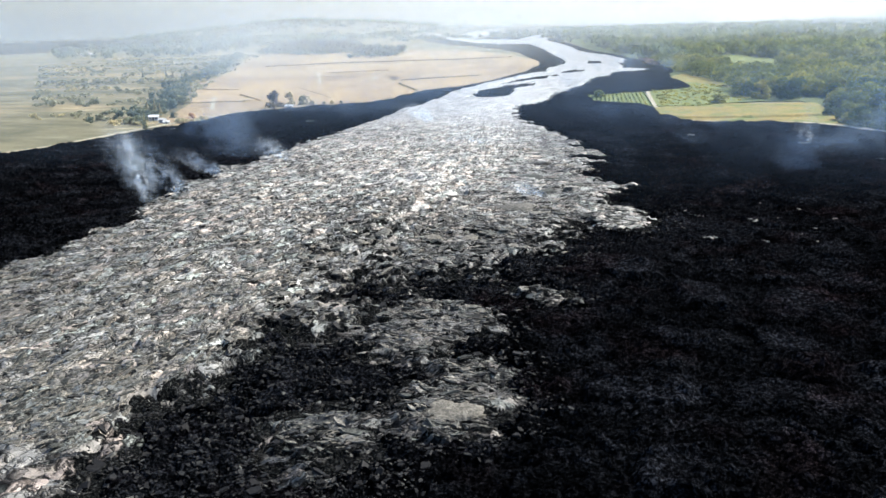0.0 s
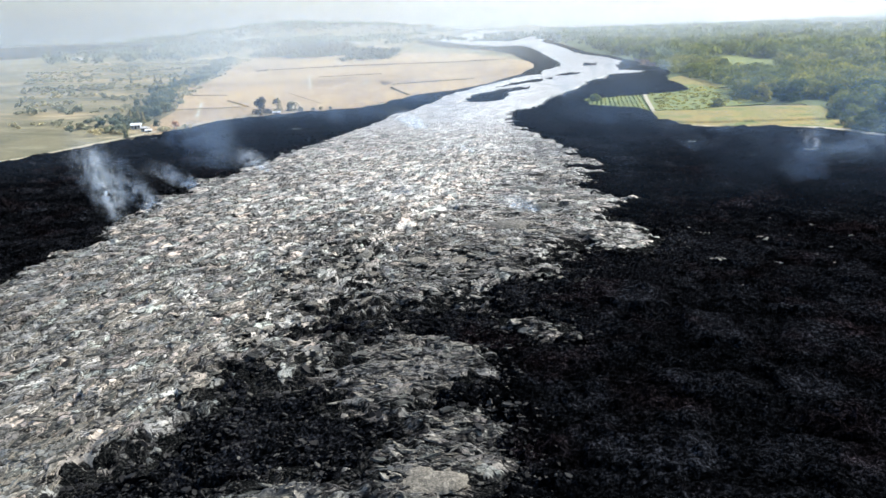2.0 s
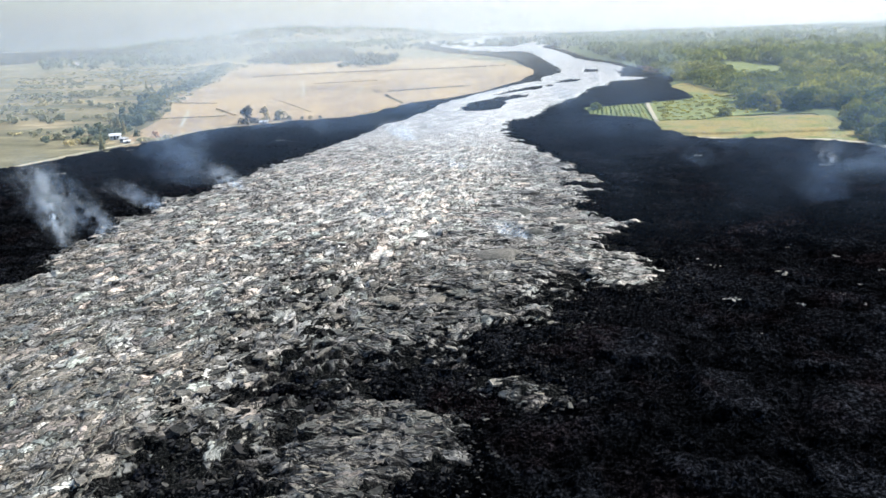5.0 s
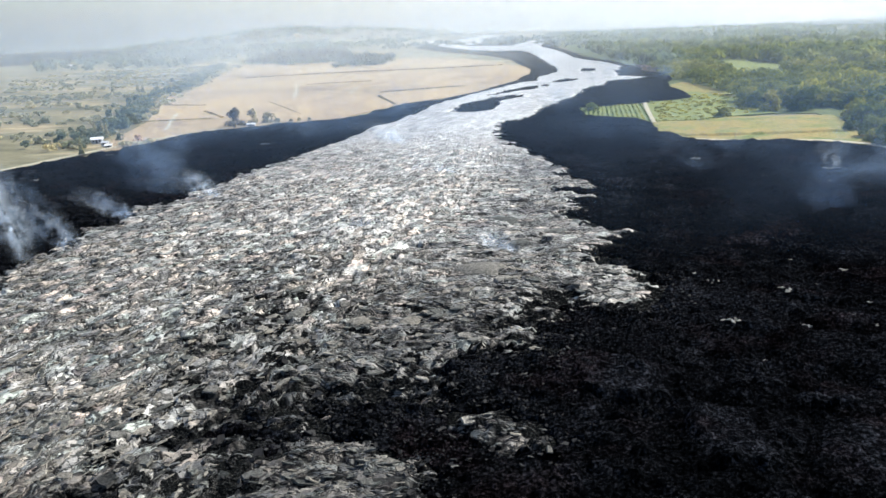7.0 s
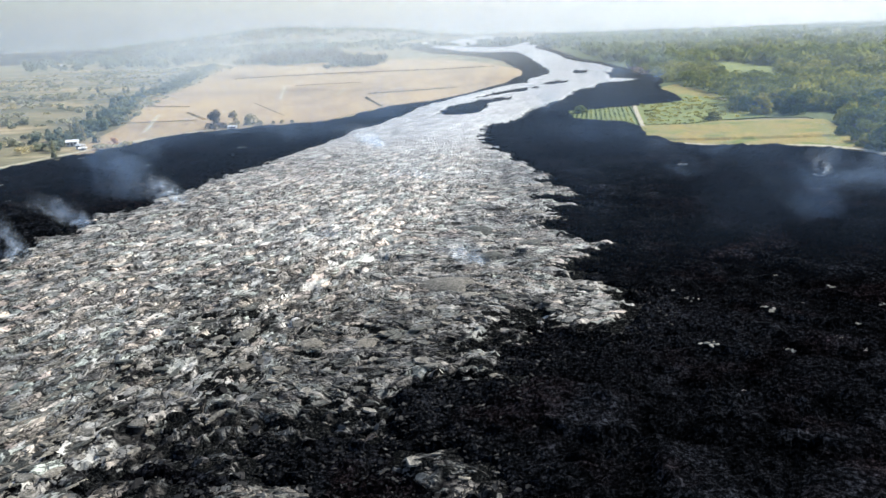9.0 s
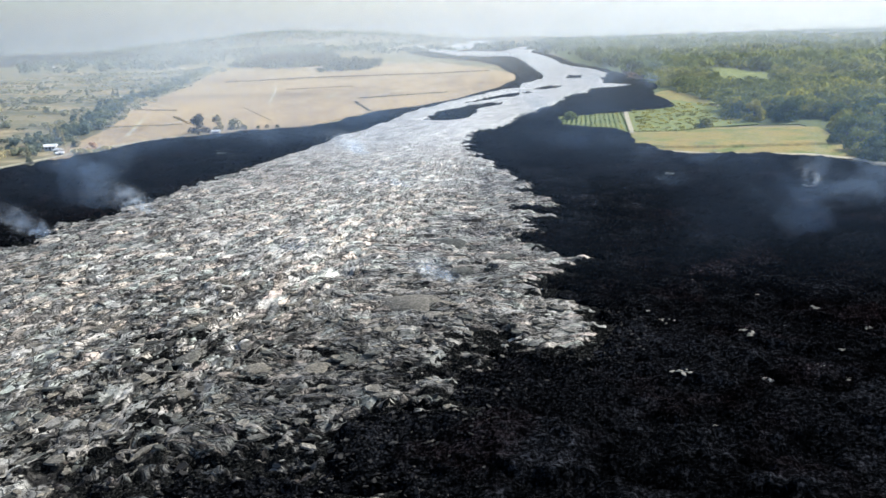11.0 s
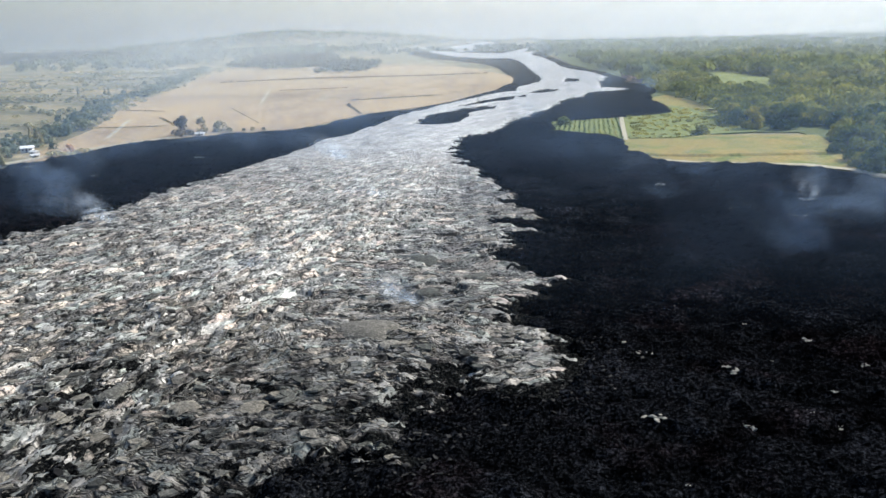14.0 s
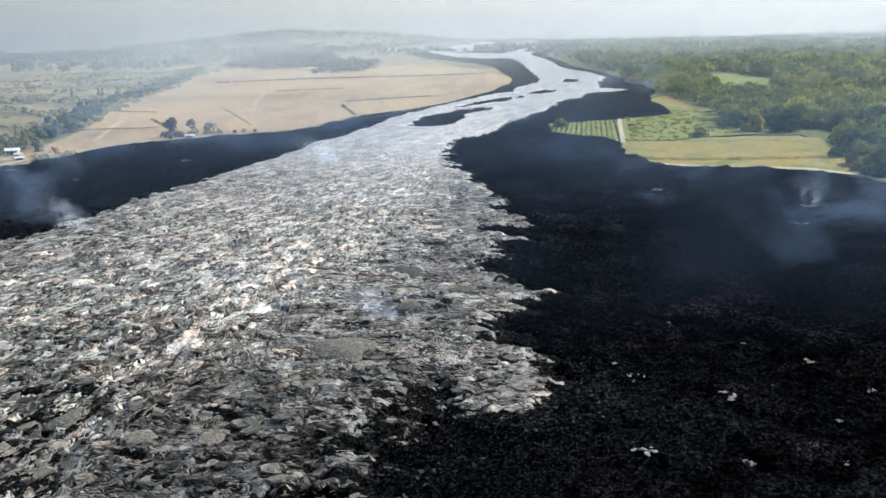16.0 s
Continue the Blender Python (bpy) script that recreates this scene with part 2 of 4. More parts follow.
def attribute(nt, key):
    a = nt.nodes.new("ShaderNodeAttribute")
    a.attribute_name = key
    return a.outputs["Fac"]


def band(nt, value, lo, hi, to_lo=0.0, to_hi=1.0):
    r = nt.nodes.new("ShaderNodeMapRange")
    r.interpolation_type = "SMOOTHSTEP"
    for key, val in zip(("From Min", "From Max", "To Min", "To Max"), (lo, hi, to_lo, to_hi)):
        if isinstance(val, bpy.types.NodeSocket):
            nt.links.new(val, r.inputs[key])
        else:
            r.inputs[key].default_value = val
    nt.links.new(value, r.inputs["Value"])
    return r.outputs[0]


def voronoi(nt, vec, feature="F1", scale=1.0):
    n = nt.nodes.new("ShaderNodeTexVoronoi")
    n.feature = feature
    n.inputs["Scale"].default_value = scale
    nt.links.new(vec, n.inputs["Vector"])
    return n


def black_lava():
    """Black crusted toes and clinker, with ropes, tops painted lighter as if lit, rusty patches and a band of fine
    rubble with painted glints.
    """
    m, nt, p = material("black_lava", 1.0, 0.0)
    v = coords(nt)
    toe, pebble = attribute(nt, "toe"), attribute(nt, "rubble")
    fine = noise_tex(nt, v, 1.6, 6, 0.72, 0.6)
    ropes = noise_tex(nt, v, 0.55, 4, 0.6, 2.6)
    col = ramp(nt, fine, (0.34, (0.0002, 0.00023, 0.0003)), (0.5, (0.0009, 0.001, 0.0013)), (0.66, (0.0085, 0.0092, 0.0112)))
    # light on ropes, toes and lumps is put into the colour, hollows darkened
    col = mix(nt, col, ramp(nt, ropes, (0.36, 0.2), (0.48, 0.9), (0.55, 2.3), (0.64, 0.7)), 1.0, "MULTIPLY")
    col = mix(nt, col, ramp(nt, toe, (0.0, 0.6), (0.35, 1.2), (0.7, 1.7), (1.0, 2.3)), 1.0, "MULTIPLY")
    col = mix(nt, col, ramp(nt, noise_tex(nt, v, 0.13, 5, 0.65, 0.9), (0.34, 0.35), (0.5, 0.95), (0.66, 1.9)), 1.0, "MULTIPLY")
    rust = ramp(nt, noise_tex(nt, v, 0.05, 3, 0.6), (0.52, 0.0), (0.66, 1.0))
    col = mix(nt, col, mix(nt, col, (1.25, 0.9, 0.85), 1.0, "MULTIPLY"), rust)
    chips = voronoi(nt, v, "F1", 1.9)
    sep = nt.nodes.new("ShaderNodeSeparateColor")
    nt.links.new(chips.outputs["Color"], sep.inputs[0])
    # rubble glints are painted as lighter chips in the base colour
    glint = math_on(nt, "MULTIPLY", band(nt, chips.outputs["Distance"], 0.42, 0.2), band(nt, sep.outputs[0], 0.55, 1.0))
    col = mix(nt, col, (0.015, 0.0162, 0.0185), math_on(nt, "MULTIPLY", glint, pebble))
    nt.links.new(col, p.inputs["Base Color"])
    bump(nt, p, math_on(nt, "ADD", noise_tex(nt, v, 2.5, 6, 0.75), math_on(nt, "MULTIPLY", ropes, 0.8)), 0.9, 0.4)
    return m


def crust_lava():
    """Silver crust: overlapping plates drawn out along the flow, each with its own grey, tan or green cast, parted by dark cracks."""
    m, nt, p = material("silver_lava", 0.7, 0.15)
    v = coords(nt)
    glassy_sheen, tone, broken, cover = (attribute(nt, k) for k in ("glassy", "tone", "broken", "cover"))
    joined = nt.nodes.new("ShaderNodeCombineXYZ")
    for k, key in enumerate(("along", "across")):
        nt.links.new(attribute(nt, key), joined.inputs[k])
    warp = nt.nodes.new("ShaderNodeTexNoise")
    warp.inputs["Scale"].default_value, warp.inputs["Detail"].default_value = 0.33, 4
    nt.links.new(v, warp.inputs["Vector"])
    shift = nt.nodes.new("ShaderNodeVectorMath")
    shift.operation = "MULTIPLY_ADD"
    shift.inputs[1].default_value = (4.5, 3.2, 0)
    nt.links.new(warp.outputs["Color"], shift.inputs[0])
    nt.links.new(joined.outputs[0], shift.inputs[2])

    def stretched(along, across):
        mp = nt.nodes.new("ShaderNodeMapping")
        mp.inputs["Scale"].default_value = (1 / along, 1 / across, 0)
        nt.links.new(shift.outputs[0], mp.inputs[0])
        return mp.outputs[0]

    def channels(along, across):
        sep = nt.nodes.new("ShaderNodeSeparateColor")
        nt.links.new(voronoi(nt, stretched(along, across)).outputs["Color"], sep.inputs[0])
        edge = voronoi(nt, stretched(along, across), "DISTANCE_TO_EDGE").outputs["Distance"]
        return sep.outputs, edge

    large, large_edge = channels(5.0, 1.7)
    small, small_edge = channels(1.5, 0.55)
    streak = noise_tex(nt, stretched(5.0, 0.8), 1.0, 5, 0.65)
    drift = noise_tex(nt, stretched(22, 7), 1.0, 3, 0.55)
    grain = noise_tex(nt, v, 2.6, 5, 0.7)
    col = ramp(nt, large[0], (0.0, (0.085, 0.087, 0.086)), (0.3, (0.175, 0.175, 0.168)), (0.65, (0.275, 0.272, 0.258)), (1.0, (0.42, 0.41, 0.385)))
    col = mix(nt, col, ramp(nt, large[1], (0.0, (0.90, 1.0, 0.92)), (0.3, (1, 1, 0.97)), (0.6, (1.02, 0.98, 0.93)), (0.85, (1.14, 1.0, 0.85)), (1.0, (1.14, 0.95, 0.86))), 1.0, "MULTIPLY")
    col = mix(nt, col, ramp(nt, small[0], (0.0, 0.45), (0.4, 0.85), (0.8, 1.15), (1.0, 1.45)), 0.9, "MULTIPLY")
    col = mix(nt, col, ramp(nt, streak, (0.3, 0.42), (0.47, 0.9), (0.68, 1.45)), 0.9, "MULTIPLY")
    col = mix(nt, col, ramp(nt, drift, (0.32, 0.5), (0.5, 0.95), (0.7, 1.3)), 0.9, "MULTIPLY")
    col = mix(nt, col, ramp(nt, grain, (0.3, 0.7), (0.7, 1.25)), 0.8, "MULTIPLY")
    # paler channel skin: reflected sky put into the base colour
    skin = mix(nt, (0.27, 0.268, 0.256), mix(nt, ramp(nt, streak, (0.3, 0.4), (0.7, 1.35)), ramp(nt, drift, (0.35, 0.7), (0.65, 1.3)), 1.0, "MULTIPLY"), 1.0, "MULTIPLY")
    col = mix(nt, col, mix(nt, col, skin, 0.72), math_on(nt, "POWER", glassy_sheen, 2.0))
    col = mix(nt, col, ramp(nt, tone, (0.0, 0.22), (0.5, 0.88), (1.0, 1.45)), 1.0, "MULTIPLY")
    open_wide = band(nt, noise_tex(nt, v, 0.22, 3, 0.6), 0.36, 0.66)
    wide = math_on(nt, "MULTIPLY", open_wide, math_on(nt, "ADD", 0.17, math_on(nt, "MULTIPLY", broken, 0.16)))
    cracks = math_on(nt, "MAXIMUM", band(nt, large_edge, wide, 0.0), math_on(nt, "MULTIPLY", band(nt, small_edge, math_on(nt, "MULTIPLY", wide, 1.2), 0.0), 0.85))
    cracks = math_on(nt, "MULTIPLY", cracks, math_on(nt, "SUBTRACT", 0.97, math_on(nt, "MULTIPLY", math_on(nt, "POWER", glassy_sheen, 2.0), 0.55)))
    col = mix(nt, col, (0.0035, 0.0036, 0.004), cracks)
    # whole plates are missing where the crust gives way
    lost = math_on(nt, "ADD", cover, math_on(nt, "MULTIPLY", math_on(nt, "SUBTRACT", large[2], 0.5), math_on(nt, "ADD", 2.0, math_on(nt, "MULTIPLY", broken, 9.0))))
    lost = math_on(nt, "ADD", lost, math_on(nt, "MULTIPLY", math_on(nt, "SUBTRACT", small[2], 0.5), math_on(nt, "ADD", 1.5, math_on(nt, "MULTIPLY", broken, 4.5))))
    lost = band(nt, lost, 0.5, -0.5)
    col = mix(nt, col, ramp(nt, grain, (0.35, (0.0012, 0.0013, 0.0015)), (0.53, (0.0035, 0.0038, 0.004)), (0.68, (0.03, 0.031, 0.030))), lost)
    nt.links.new(col, p.inputs["Base Color"])
    nt.links.new(band(nt, glassy_sheen, 0, 1, 0.5, 0.42), p.inputs["Roughness"])
    nt.links.new(math_on(nt, "MULTIPLY", band(nt, glassy_sheen, 0, 1, 0.5, 0.5), math_on(nt, "MULTIPLY", math_on(nt, "SUBTRACT", 1.0, lost), math_on(nt, "SUBTRACT", 1.0, cracks))), p.inputs["Specular IOR Level"])
    relief = math_on(nt, "SUBTRACT", math_on(nt, "ADD", math_on(nt, "MULTIPLY", small[1], 0.5), math_on(nt, "ADD", streak, math_on(nt, "MULTIPLY", grain, 0.5))), cracks)
    bump(nt, p, relief, 0.8, 0.35)
    return m


def plate_lava(name, vary):
    """Loose plates of the same crust, each with its own cast."""
    m, nt, p = material(name, 0.75, 0.1)
    v = coords(nt)
    grain, mid = noise_tex(nt, v, 2.2, 5, 0.65, 0.8), noise_tex(nt, v, 0.7, 3, 0.55, 1.6)
    col = ramp(nt, grain, (0.30, (0.055, 0.055, 0.052)), (0.5, (0.11, 0.108, 0.101)), (0.70, (0.215, 0.21, 0.195)))
    col = mix(nt, col, ramp(nt, mid, (0.34, 0.5), (0.47, 0.9), (0.5, 0.35), (0.53, 0.95), (0.64, 1.15)), 0.9, "MULTIPLY")
    info = nt.nodes.new("ShaderNodeObjectInfo").outputs["Random"] if vary == "object" else nt.nodes.new("ShaderNodeNewGeometry").outputs["Random Per Island"]
    col = mix(nt, col, ramp(nt, info, (0.0, (0.12, 0.12, 0.12)), (0.25, (0.45, 0.48, 0.46)), (0.5, (0.8, 0.78, 0.74)), (0.75, (1.0, 0.93, 0.82)), (1.0, (1.25, 1.2, 1.12))), 1.0, "MULTIPLY")
    nt.links.new(col, p.inputs["Base Color"])
    bump(nt, p, math_on(nt, "ADD", grain, mid), 0.7, 0.25)
    return m


def soil(name, stops, scale, wide_stops, wide=0.03, roughness=0.95, stretch=(1, 1, 1)):
    m, nt, p = material(name, roughness, 0.1)
    v = coords(nt, "Position", stretch)
    col = ramp(nt, noise_tex(nt, v, scale, 5, 0.65), *stops)
    col = mix(nt, col, ramp(nt, noise_tex(nt, v, wide, 4, 0.55), *wide_stops), 1.0, "MULTIPLY")
    nt.links.new(col, p.inputs["Base Color"])
    bump(nt, p, noise_tex(nt, v, scale * 2, 4, 0.6), 0.5, 0.25)
    return m


def leaf(name, dark, mid, light):
    m, nt, p = material(name, 0.95, 0.0)
    geo, info = nt.nodes.new("ShaderNodeNewGeometry"), nt.nodes.new("ShaderNodeObjectInfo")
    col = ramp(nt, geo.outputs["Random Per Island"], (0.0, dark), (0.55, mid), (1.0, light))
    col = mix(nt, col, ramp(nt, info.outputs["Random"], (0.0, (0.42, 0.52, 0.5)), (0.45, (0.8, 0.88, 0.85)), (0.8, (1.15, 1.1, 0.9)), (1.0, (1.7, 1.4, 0.95))), 1.0, "MULTIPLY")
    stand = noise_tex(nt, coords(nt), 0.022, 4, 0.65)
    col = mix(nt, col, ramp(nt, stand, (0.34, (0.5, 0.58, 0.62)), (0.5, (0.92, 0.96, 0.95)), (0.64, (1.5, 1.36, 1.05))), 1.0, "MULTIPLY")
    nt.links.new(col, p.inputs["Base Color"])
    trans = nt.nodes.new("ShaderNodeBsdfTranslucent")
    nt.links.new(col, trans.inputs["Color"])
    both = nt.nodes.new("ShaderNodeMixShader")
    both.inputs[0].default_value = 0.45
    nt.links.new(p.outputs[0], both.inputs[1])
    nt.links.new(trans.outputs[0], both.inputs[2])
    nt.links.new(both.outputs[0], nt.nodes["Material Output"].inputs["Surface"])
    return m


def plain(name, colour, roughness=0.7, spread=0.25):
    m, nt, p = material(name, roughness, 0.3)
    v = coords(nt)
    nt.links.new(mix(nt, tuple(c * (1 - spread) for c in colour), colour, noise_tex(nt, v, 2.0, 4)), p.inputs["Base Color"])
    return m


def veil(name, colour, density, rise, top, patch, patch_lo=0.2, across=None):
    """See-through sheet that stands in for smoky haze: clear at the ground, thickest above rise, gone above top
    (heights in metres).
    """
    m = bpy.data.materials.new(name)
    m.use_nodes = True
    nt = m.node_tree
    nt.nodes.remove(nt.nodes["Principled BSDF"])
    sep = nt.nodes.new("ShaderNodeSeparateXYZ")
    nt.links.new(nt.nodes.new("ShaderNodeNewGeometry").outputs["Position"], sep.inputs[0])

    def step(value, lo, hi, to_lo, to_hi):
        r = nt.nodes.new("ShaderNodeMapRange")
        r.interpolation_type = "SMOOTHSTEP"
        for k, val in zip(("From Min", "From Max", "To Min", "To Max"), (lo, hi, to_lo, to_hi)):
            r.inputs[k].default_value = val
        nt.links.new(value, r.inputs["Value"])
        return r.outputs[0]

    def times(a, b):
        r = nt.nodes.new("ShaderNodeMath")
        r.operation = "MULTIPLY"
        nt.links.new(a, r.inputs[0])
        nt.links.new(b, r.inputs[1])
        return r.outputs[0]

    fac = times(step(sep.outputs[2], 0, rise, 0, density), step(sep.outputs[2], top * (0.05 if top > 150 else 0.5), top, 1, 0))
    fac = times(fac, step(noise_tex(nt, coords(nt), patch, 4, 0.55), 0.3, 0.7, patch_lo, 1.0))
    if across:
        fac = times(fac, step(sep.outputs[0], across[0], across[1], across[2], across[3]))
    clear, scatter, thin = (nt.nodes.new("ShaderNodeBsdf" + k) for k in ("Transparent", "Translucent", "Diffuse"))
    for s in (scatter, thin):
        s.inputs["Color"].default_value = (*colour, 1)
    both, out = nt.nodes.new("ShaderNodeMixShader"), nt.nodes.new("ShaderNodeMixShader")
    both.inputs[0].default_value = 0.5
    nt.links.new(scatter.outputs[0], both.inputs[1])
    nt.links.new(thin.outputs[0], both.inputs[2])
    nt.links.new(fac, out.inputs[0])
    nt.links.new(clear.outputs[0], out.inputs[1])
    nt.links.new(both.outputs[0], out.inputs[2])
    nt.links.new(out.outputs[0], nt.nodes["Material Output"].inputs["Surface"])
    return m


BLACK_LAVA, CRUST_LAVA, PLATE, SLABS = black_lava(), crust_lava(), plate_lava("silver_plate", "object"), plate_lava("silver_slabs", "island")
LAND = soil("rough_land", [(0.3, (0.07, 0.067, 0.045)), (0.55, (0.14, 0.125, 0.082)), (0.75, (0.25, 0.215, 0.152))], 0.05,
            [(0.32, (0.55, 0.6, 0.55)), (0.5, (0.95, 0.96, 0.9)), (0.68, (1.6, 1.42, 1.22))], 0.012, stretch=(0.4, 1, 1))
TAN = soil("dry_grass", [(0.3, (0.155, 0.118, 0.073)), (0.55, (0.235, 0.184, 0.117)), (0.8, (0.325, 0.263, 0.178))], 0.35,
           [(0.3, (0.72, 0.68, 0.66)), (0.5, (1.0, 0.99, 0.95)), (0.72, (1.12, 1.08, 0.92))], 0.014, stretch=(1, 0.35, 1))
STRAW = soil("straw_field", [(0.3, (0.085, 0.082, 0.028)), (0.5, (0.145, 0.128, 0.044)), (0.72, (0.215, 0.178, 0.075))], 0.6,
             [(0.35, (0.6, 0.8, 0.55)), (0.48, (1, 1, 0.9)), (0.62, (1.15, 1.0, 0.85))], 0.06)
GREEN = soil("green_crop", [(0.3, (0.075, 0.09, 0.026)), (0.6, (0.13, 0.145, 0.042)), (0.8, (0.19, 0.195, 0.066))], 0.5,
             [(0.35, (0.75, 0.8, 0.7)), (0.6, (1, 1, 1))], 0.05)
FLOOR = soil("weedy_floor", [(0.3, (0.035, 0.045, 0.018)), (0.6, (0.07, 0.085, 0.035)), (0.8, (0.13, 0.13, 0.06))], 0.3, [(0.35, (0.7, 0.75, 0.65)), (0.65, (1.1, 1.1, 1.0))], 0.02)
PALE = soil("pale_track", [(0.3, (0.20, 0.18, 0.125)), (0.7, (0.33, 0.30, 0.22))], 0.8, [(0.3, (0.9, 0.9, 0.9)), (0.7, (1, 1, 1))], 0.05)
HEDGE = leaf("hedge_leaf", (0.075, 0.067, 0.046), (0.12, 0.107, 0.073), (0.17, 0.148, 0.102))
LEAF = leaf("green_leaf", (0.10, 0.114, 0.039), (0.14, 0.156, 0.053), (0.182, 0.193, 0.07))
BROWN_HEDGE = leaf("brown_bank", (0.14, 0.108, 0.066), (0.19, 0.148, 0.093), (0.24, 0.19, 0.125))
DRY_LEAF = leaf("grey_leaf", (0.16, 0.158, 0.12), (0.225, 0.216, 0.165), (0.29, 0.275, 0.215))
PALE_LEAF = leaf("pale_leaf", (0.20, 0.195, 0.155), (0.275, 0.263, 0.21), (0.34, 0.325, 0.265))
RUSSET = leaf("russet_leaf", (0.15, 0.11, 0.10), (0.215, 0.163, 0.146), (0.275, 0.215, 0.19))
CLINKER, nt, p = material("clinker", 0.75, 0.15)
tone = ramp(nt, nt.nodes.new("ShaderNodeNewGeometry").outputs["Random Per Island"], (0.0, (0.002, 0.002, 0.0025)), (0.6, (0.007, 0.007, 0.0075)), (0.93, (0.018, 0.0175, 0.017)), (1.0, (0.06, 0.058, 0.052)))
nt.links.new(mix(nt, tone, ramp(nt, noise_tex(nt, coords(nt), 3.0), (0.3, 0.5), (0.7, 1.2)), 1.0, "MULTIPLY"), p.inputs["Base Color"])
BARK = plain("bark", (0.12, 0.09, 0.065), 0.9, 0.5)
WHITE = plain("white_wall", (0.42, 0.42, 0.40), 0.7, 0.12)
ROOF = plain("metal_roof", (0.55, 0.56, 0.57), 0.45, 0.2)
DARK = plain("dark_opening", (0.03, 0.03, 0.035), 0.4, 0.3)
ROCK = plain("pale_rock", (0.26, 0.245, 0.215), 0.9, 0.8)


# ---- builders ----
def link_mesh(name, verts, faces, mat, smooth_faces=False):
    me = bpy.data.meshes.new(name)
    verts, faces = np.asarray(verts, np.float32), np.asarray(faces, np.int32)
    me.vertices.add(len(verts))
    me.vertices.foreach_set("co", verts.ravel())
    n = faces.shape[1]
    me.loops.add(faces.size)
    me.loops.foreach_set("vertex_index", faces.ravel())
    me.polygons.add(len(faces))
    me.polygons.foreach_set("loop_start", np.arange(0, faces.size, n, dtype=np.int32))
    me.polygons.foreach_set("use_smooth", np.full(len(faces), smooth_faces))
    me.materials.append(mat)
    me.update(calc_edges=True)
    me.validate()
    return me


def part(name, bm, mat, parent, label=""):
    me = bpy.data.meshes.new(name)
    bm.to_mesh(me)
    bm.free()
    me.materials.append(mat)
    ob = new(name, me)
    ob.parent = parent
    return tagged(ob, label)


def part_mesh(name, me, parent, label=""):
    ob = new(name, me)
    ob.parent = parent
    return tagged(ob, label)


def box(bm, x, y, z, sx, sy, sz, turn=0.0, bevel=0.0):
    r = bmesh.ops.create_cube(bm, size=1, matrix=pose(x, y, z, 0, 0, turn) @ Matrix.Diagonal((sx, sy, sz, 1)))
    if bevel:
        edges = list({e for v in r["verts"] for e in v.link_edges})
        bmesh.ops.bevel(bm, geom=edges, offset=bevel, segments=1, affect="EDGES")


def grid_faces(rows, cols):
    i = np.arange(rows * cols).reshape(rows, cols)
    return np.stack([i[:-1, :-1], i[:-1, 1:], i[1:, 1:], i[1:, :-1]], -1).reshape(-1, 4)


# ---- ground and lava ----
def land_height(x, y):
    """Level near the lava, with low hills in the north-west distance."""
    z = -0.6 + 1.0 * (fbm(x / 150, y / 150, 3, 60) - 0.5) * smooth(500, 1500, np.hypot(x, y))
    z = z - 45 * smooth(1400, 4200, y) * smooth(-900, -2600, x)
    ridge = smooth(-700, -2200, x) * smooth(1500, 3600, y)
    z = z + 12 * ridge * fbm(x / 500, y / 500, 3, 63)
    for cx, cy, high, wide in ((-1650, 4450, 85, 520), (-2350, 4250, 42, 420), (-1000, 4700, 30, 400)):
        z = z + high * np.exp(-(((x - cx) / wide) ** 2) - ((y - cy) / 450) ** 2)
    z = z + 5 * smooth(1500, 4800, y) * (fbm(x / 300, y / 300, 3, 66) - 0.5)
    return z


def ground_sheet():
    ys = np.r_[-1500, np.linspace(-900, 1500, 60), np.geomspace(1600, 4850, 30)]
    xs = np.r_[np.linspace(-4200, -1000, 24), np.linspace(-940, 940, 60), np.linspace(1000, 3600, 20)]
    x, y = np.meshgrid(xs, ys)
    z = land_height(x, y)
    me = link_mesh("ground", np.stack([x, y, z], -1).reshape(-1, 3), grid_faces(*x.shape), LAND, True)
    return tagged(new("ground", me), "rough grass and scrub land reaching a hazy horizon", "ground", kind="structure")


def lava_grid(fine, d0, d1, u0, u1):
    d = np.r_[np.geomspace(d0, d1, int(fine * math.log(d1 / d0)))]
    u = np.linspace(u0, u1, int(fine * (u1 - u0)))
    uu, dd = np.meshgrid(u, d)
    return uu * dd, dd - 30


ground = ground_sheet()
gx, gy = lava_grid(240, 78, 4000, -0.86, 0.62)
back = np.linspace(-380, gy[0, 0] - 1.5, 110)[:, None] + 0 * gx[:1]
gx, gy = np.concatenate([gx[:1] * (1 + (gy[0, 0] - back) / 80), gx]), np.concatenate([back, gy])
z = black_height(gx, gy)
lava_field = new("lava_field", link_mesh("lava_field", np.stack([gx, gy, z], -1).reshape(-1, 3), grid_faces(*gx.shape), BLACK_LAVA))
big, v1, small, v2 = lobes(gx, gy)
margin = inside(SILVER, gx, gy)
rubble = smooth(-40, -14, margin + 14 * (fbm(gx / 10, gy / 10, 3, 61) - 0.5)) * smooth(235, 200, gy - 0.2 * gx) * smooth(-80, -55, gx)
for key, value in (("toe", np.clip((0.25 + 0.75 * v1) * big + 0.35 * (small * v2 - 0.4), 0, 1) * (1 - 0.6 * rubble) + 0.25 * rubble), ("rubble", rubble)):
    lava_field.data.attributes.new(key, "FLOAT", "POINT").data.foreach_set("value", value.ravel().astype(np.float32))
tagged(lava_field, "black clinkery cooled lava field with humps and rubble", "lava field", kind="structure")

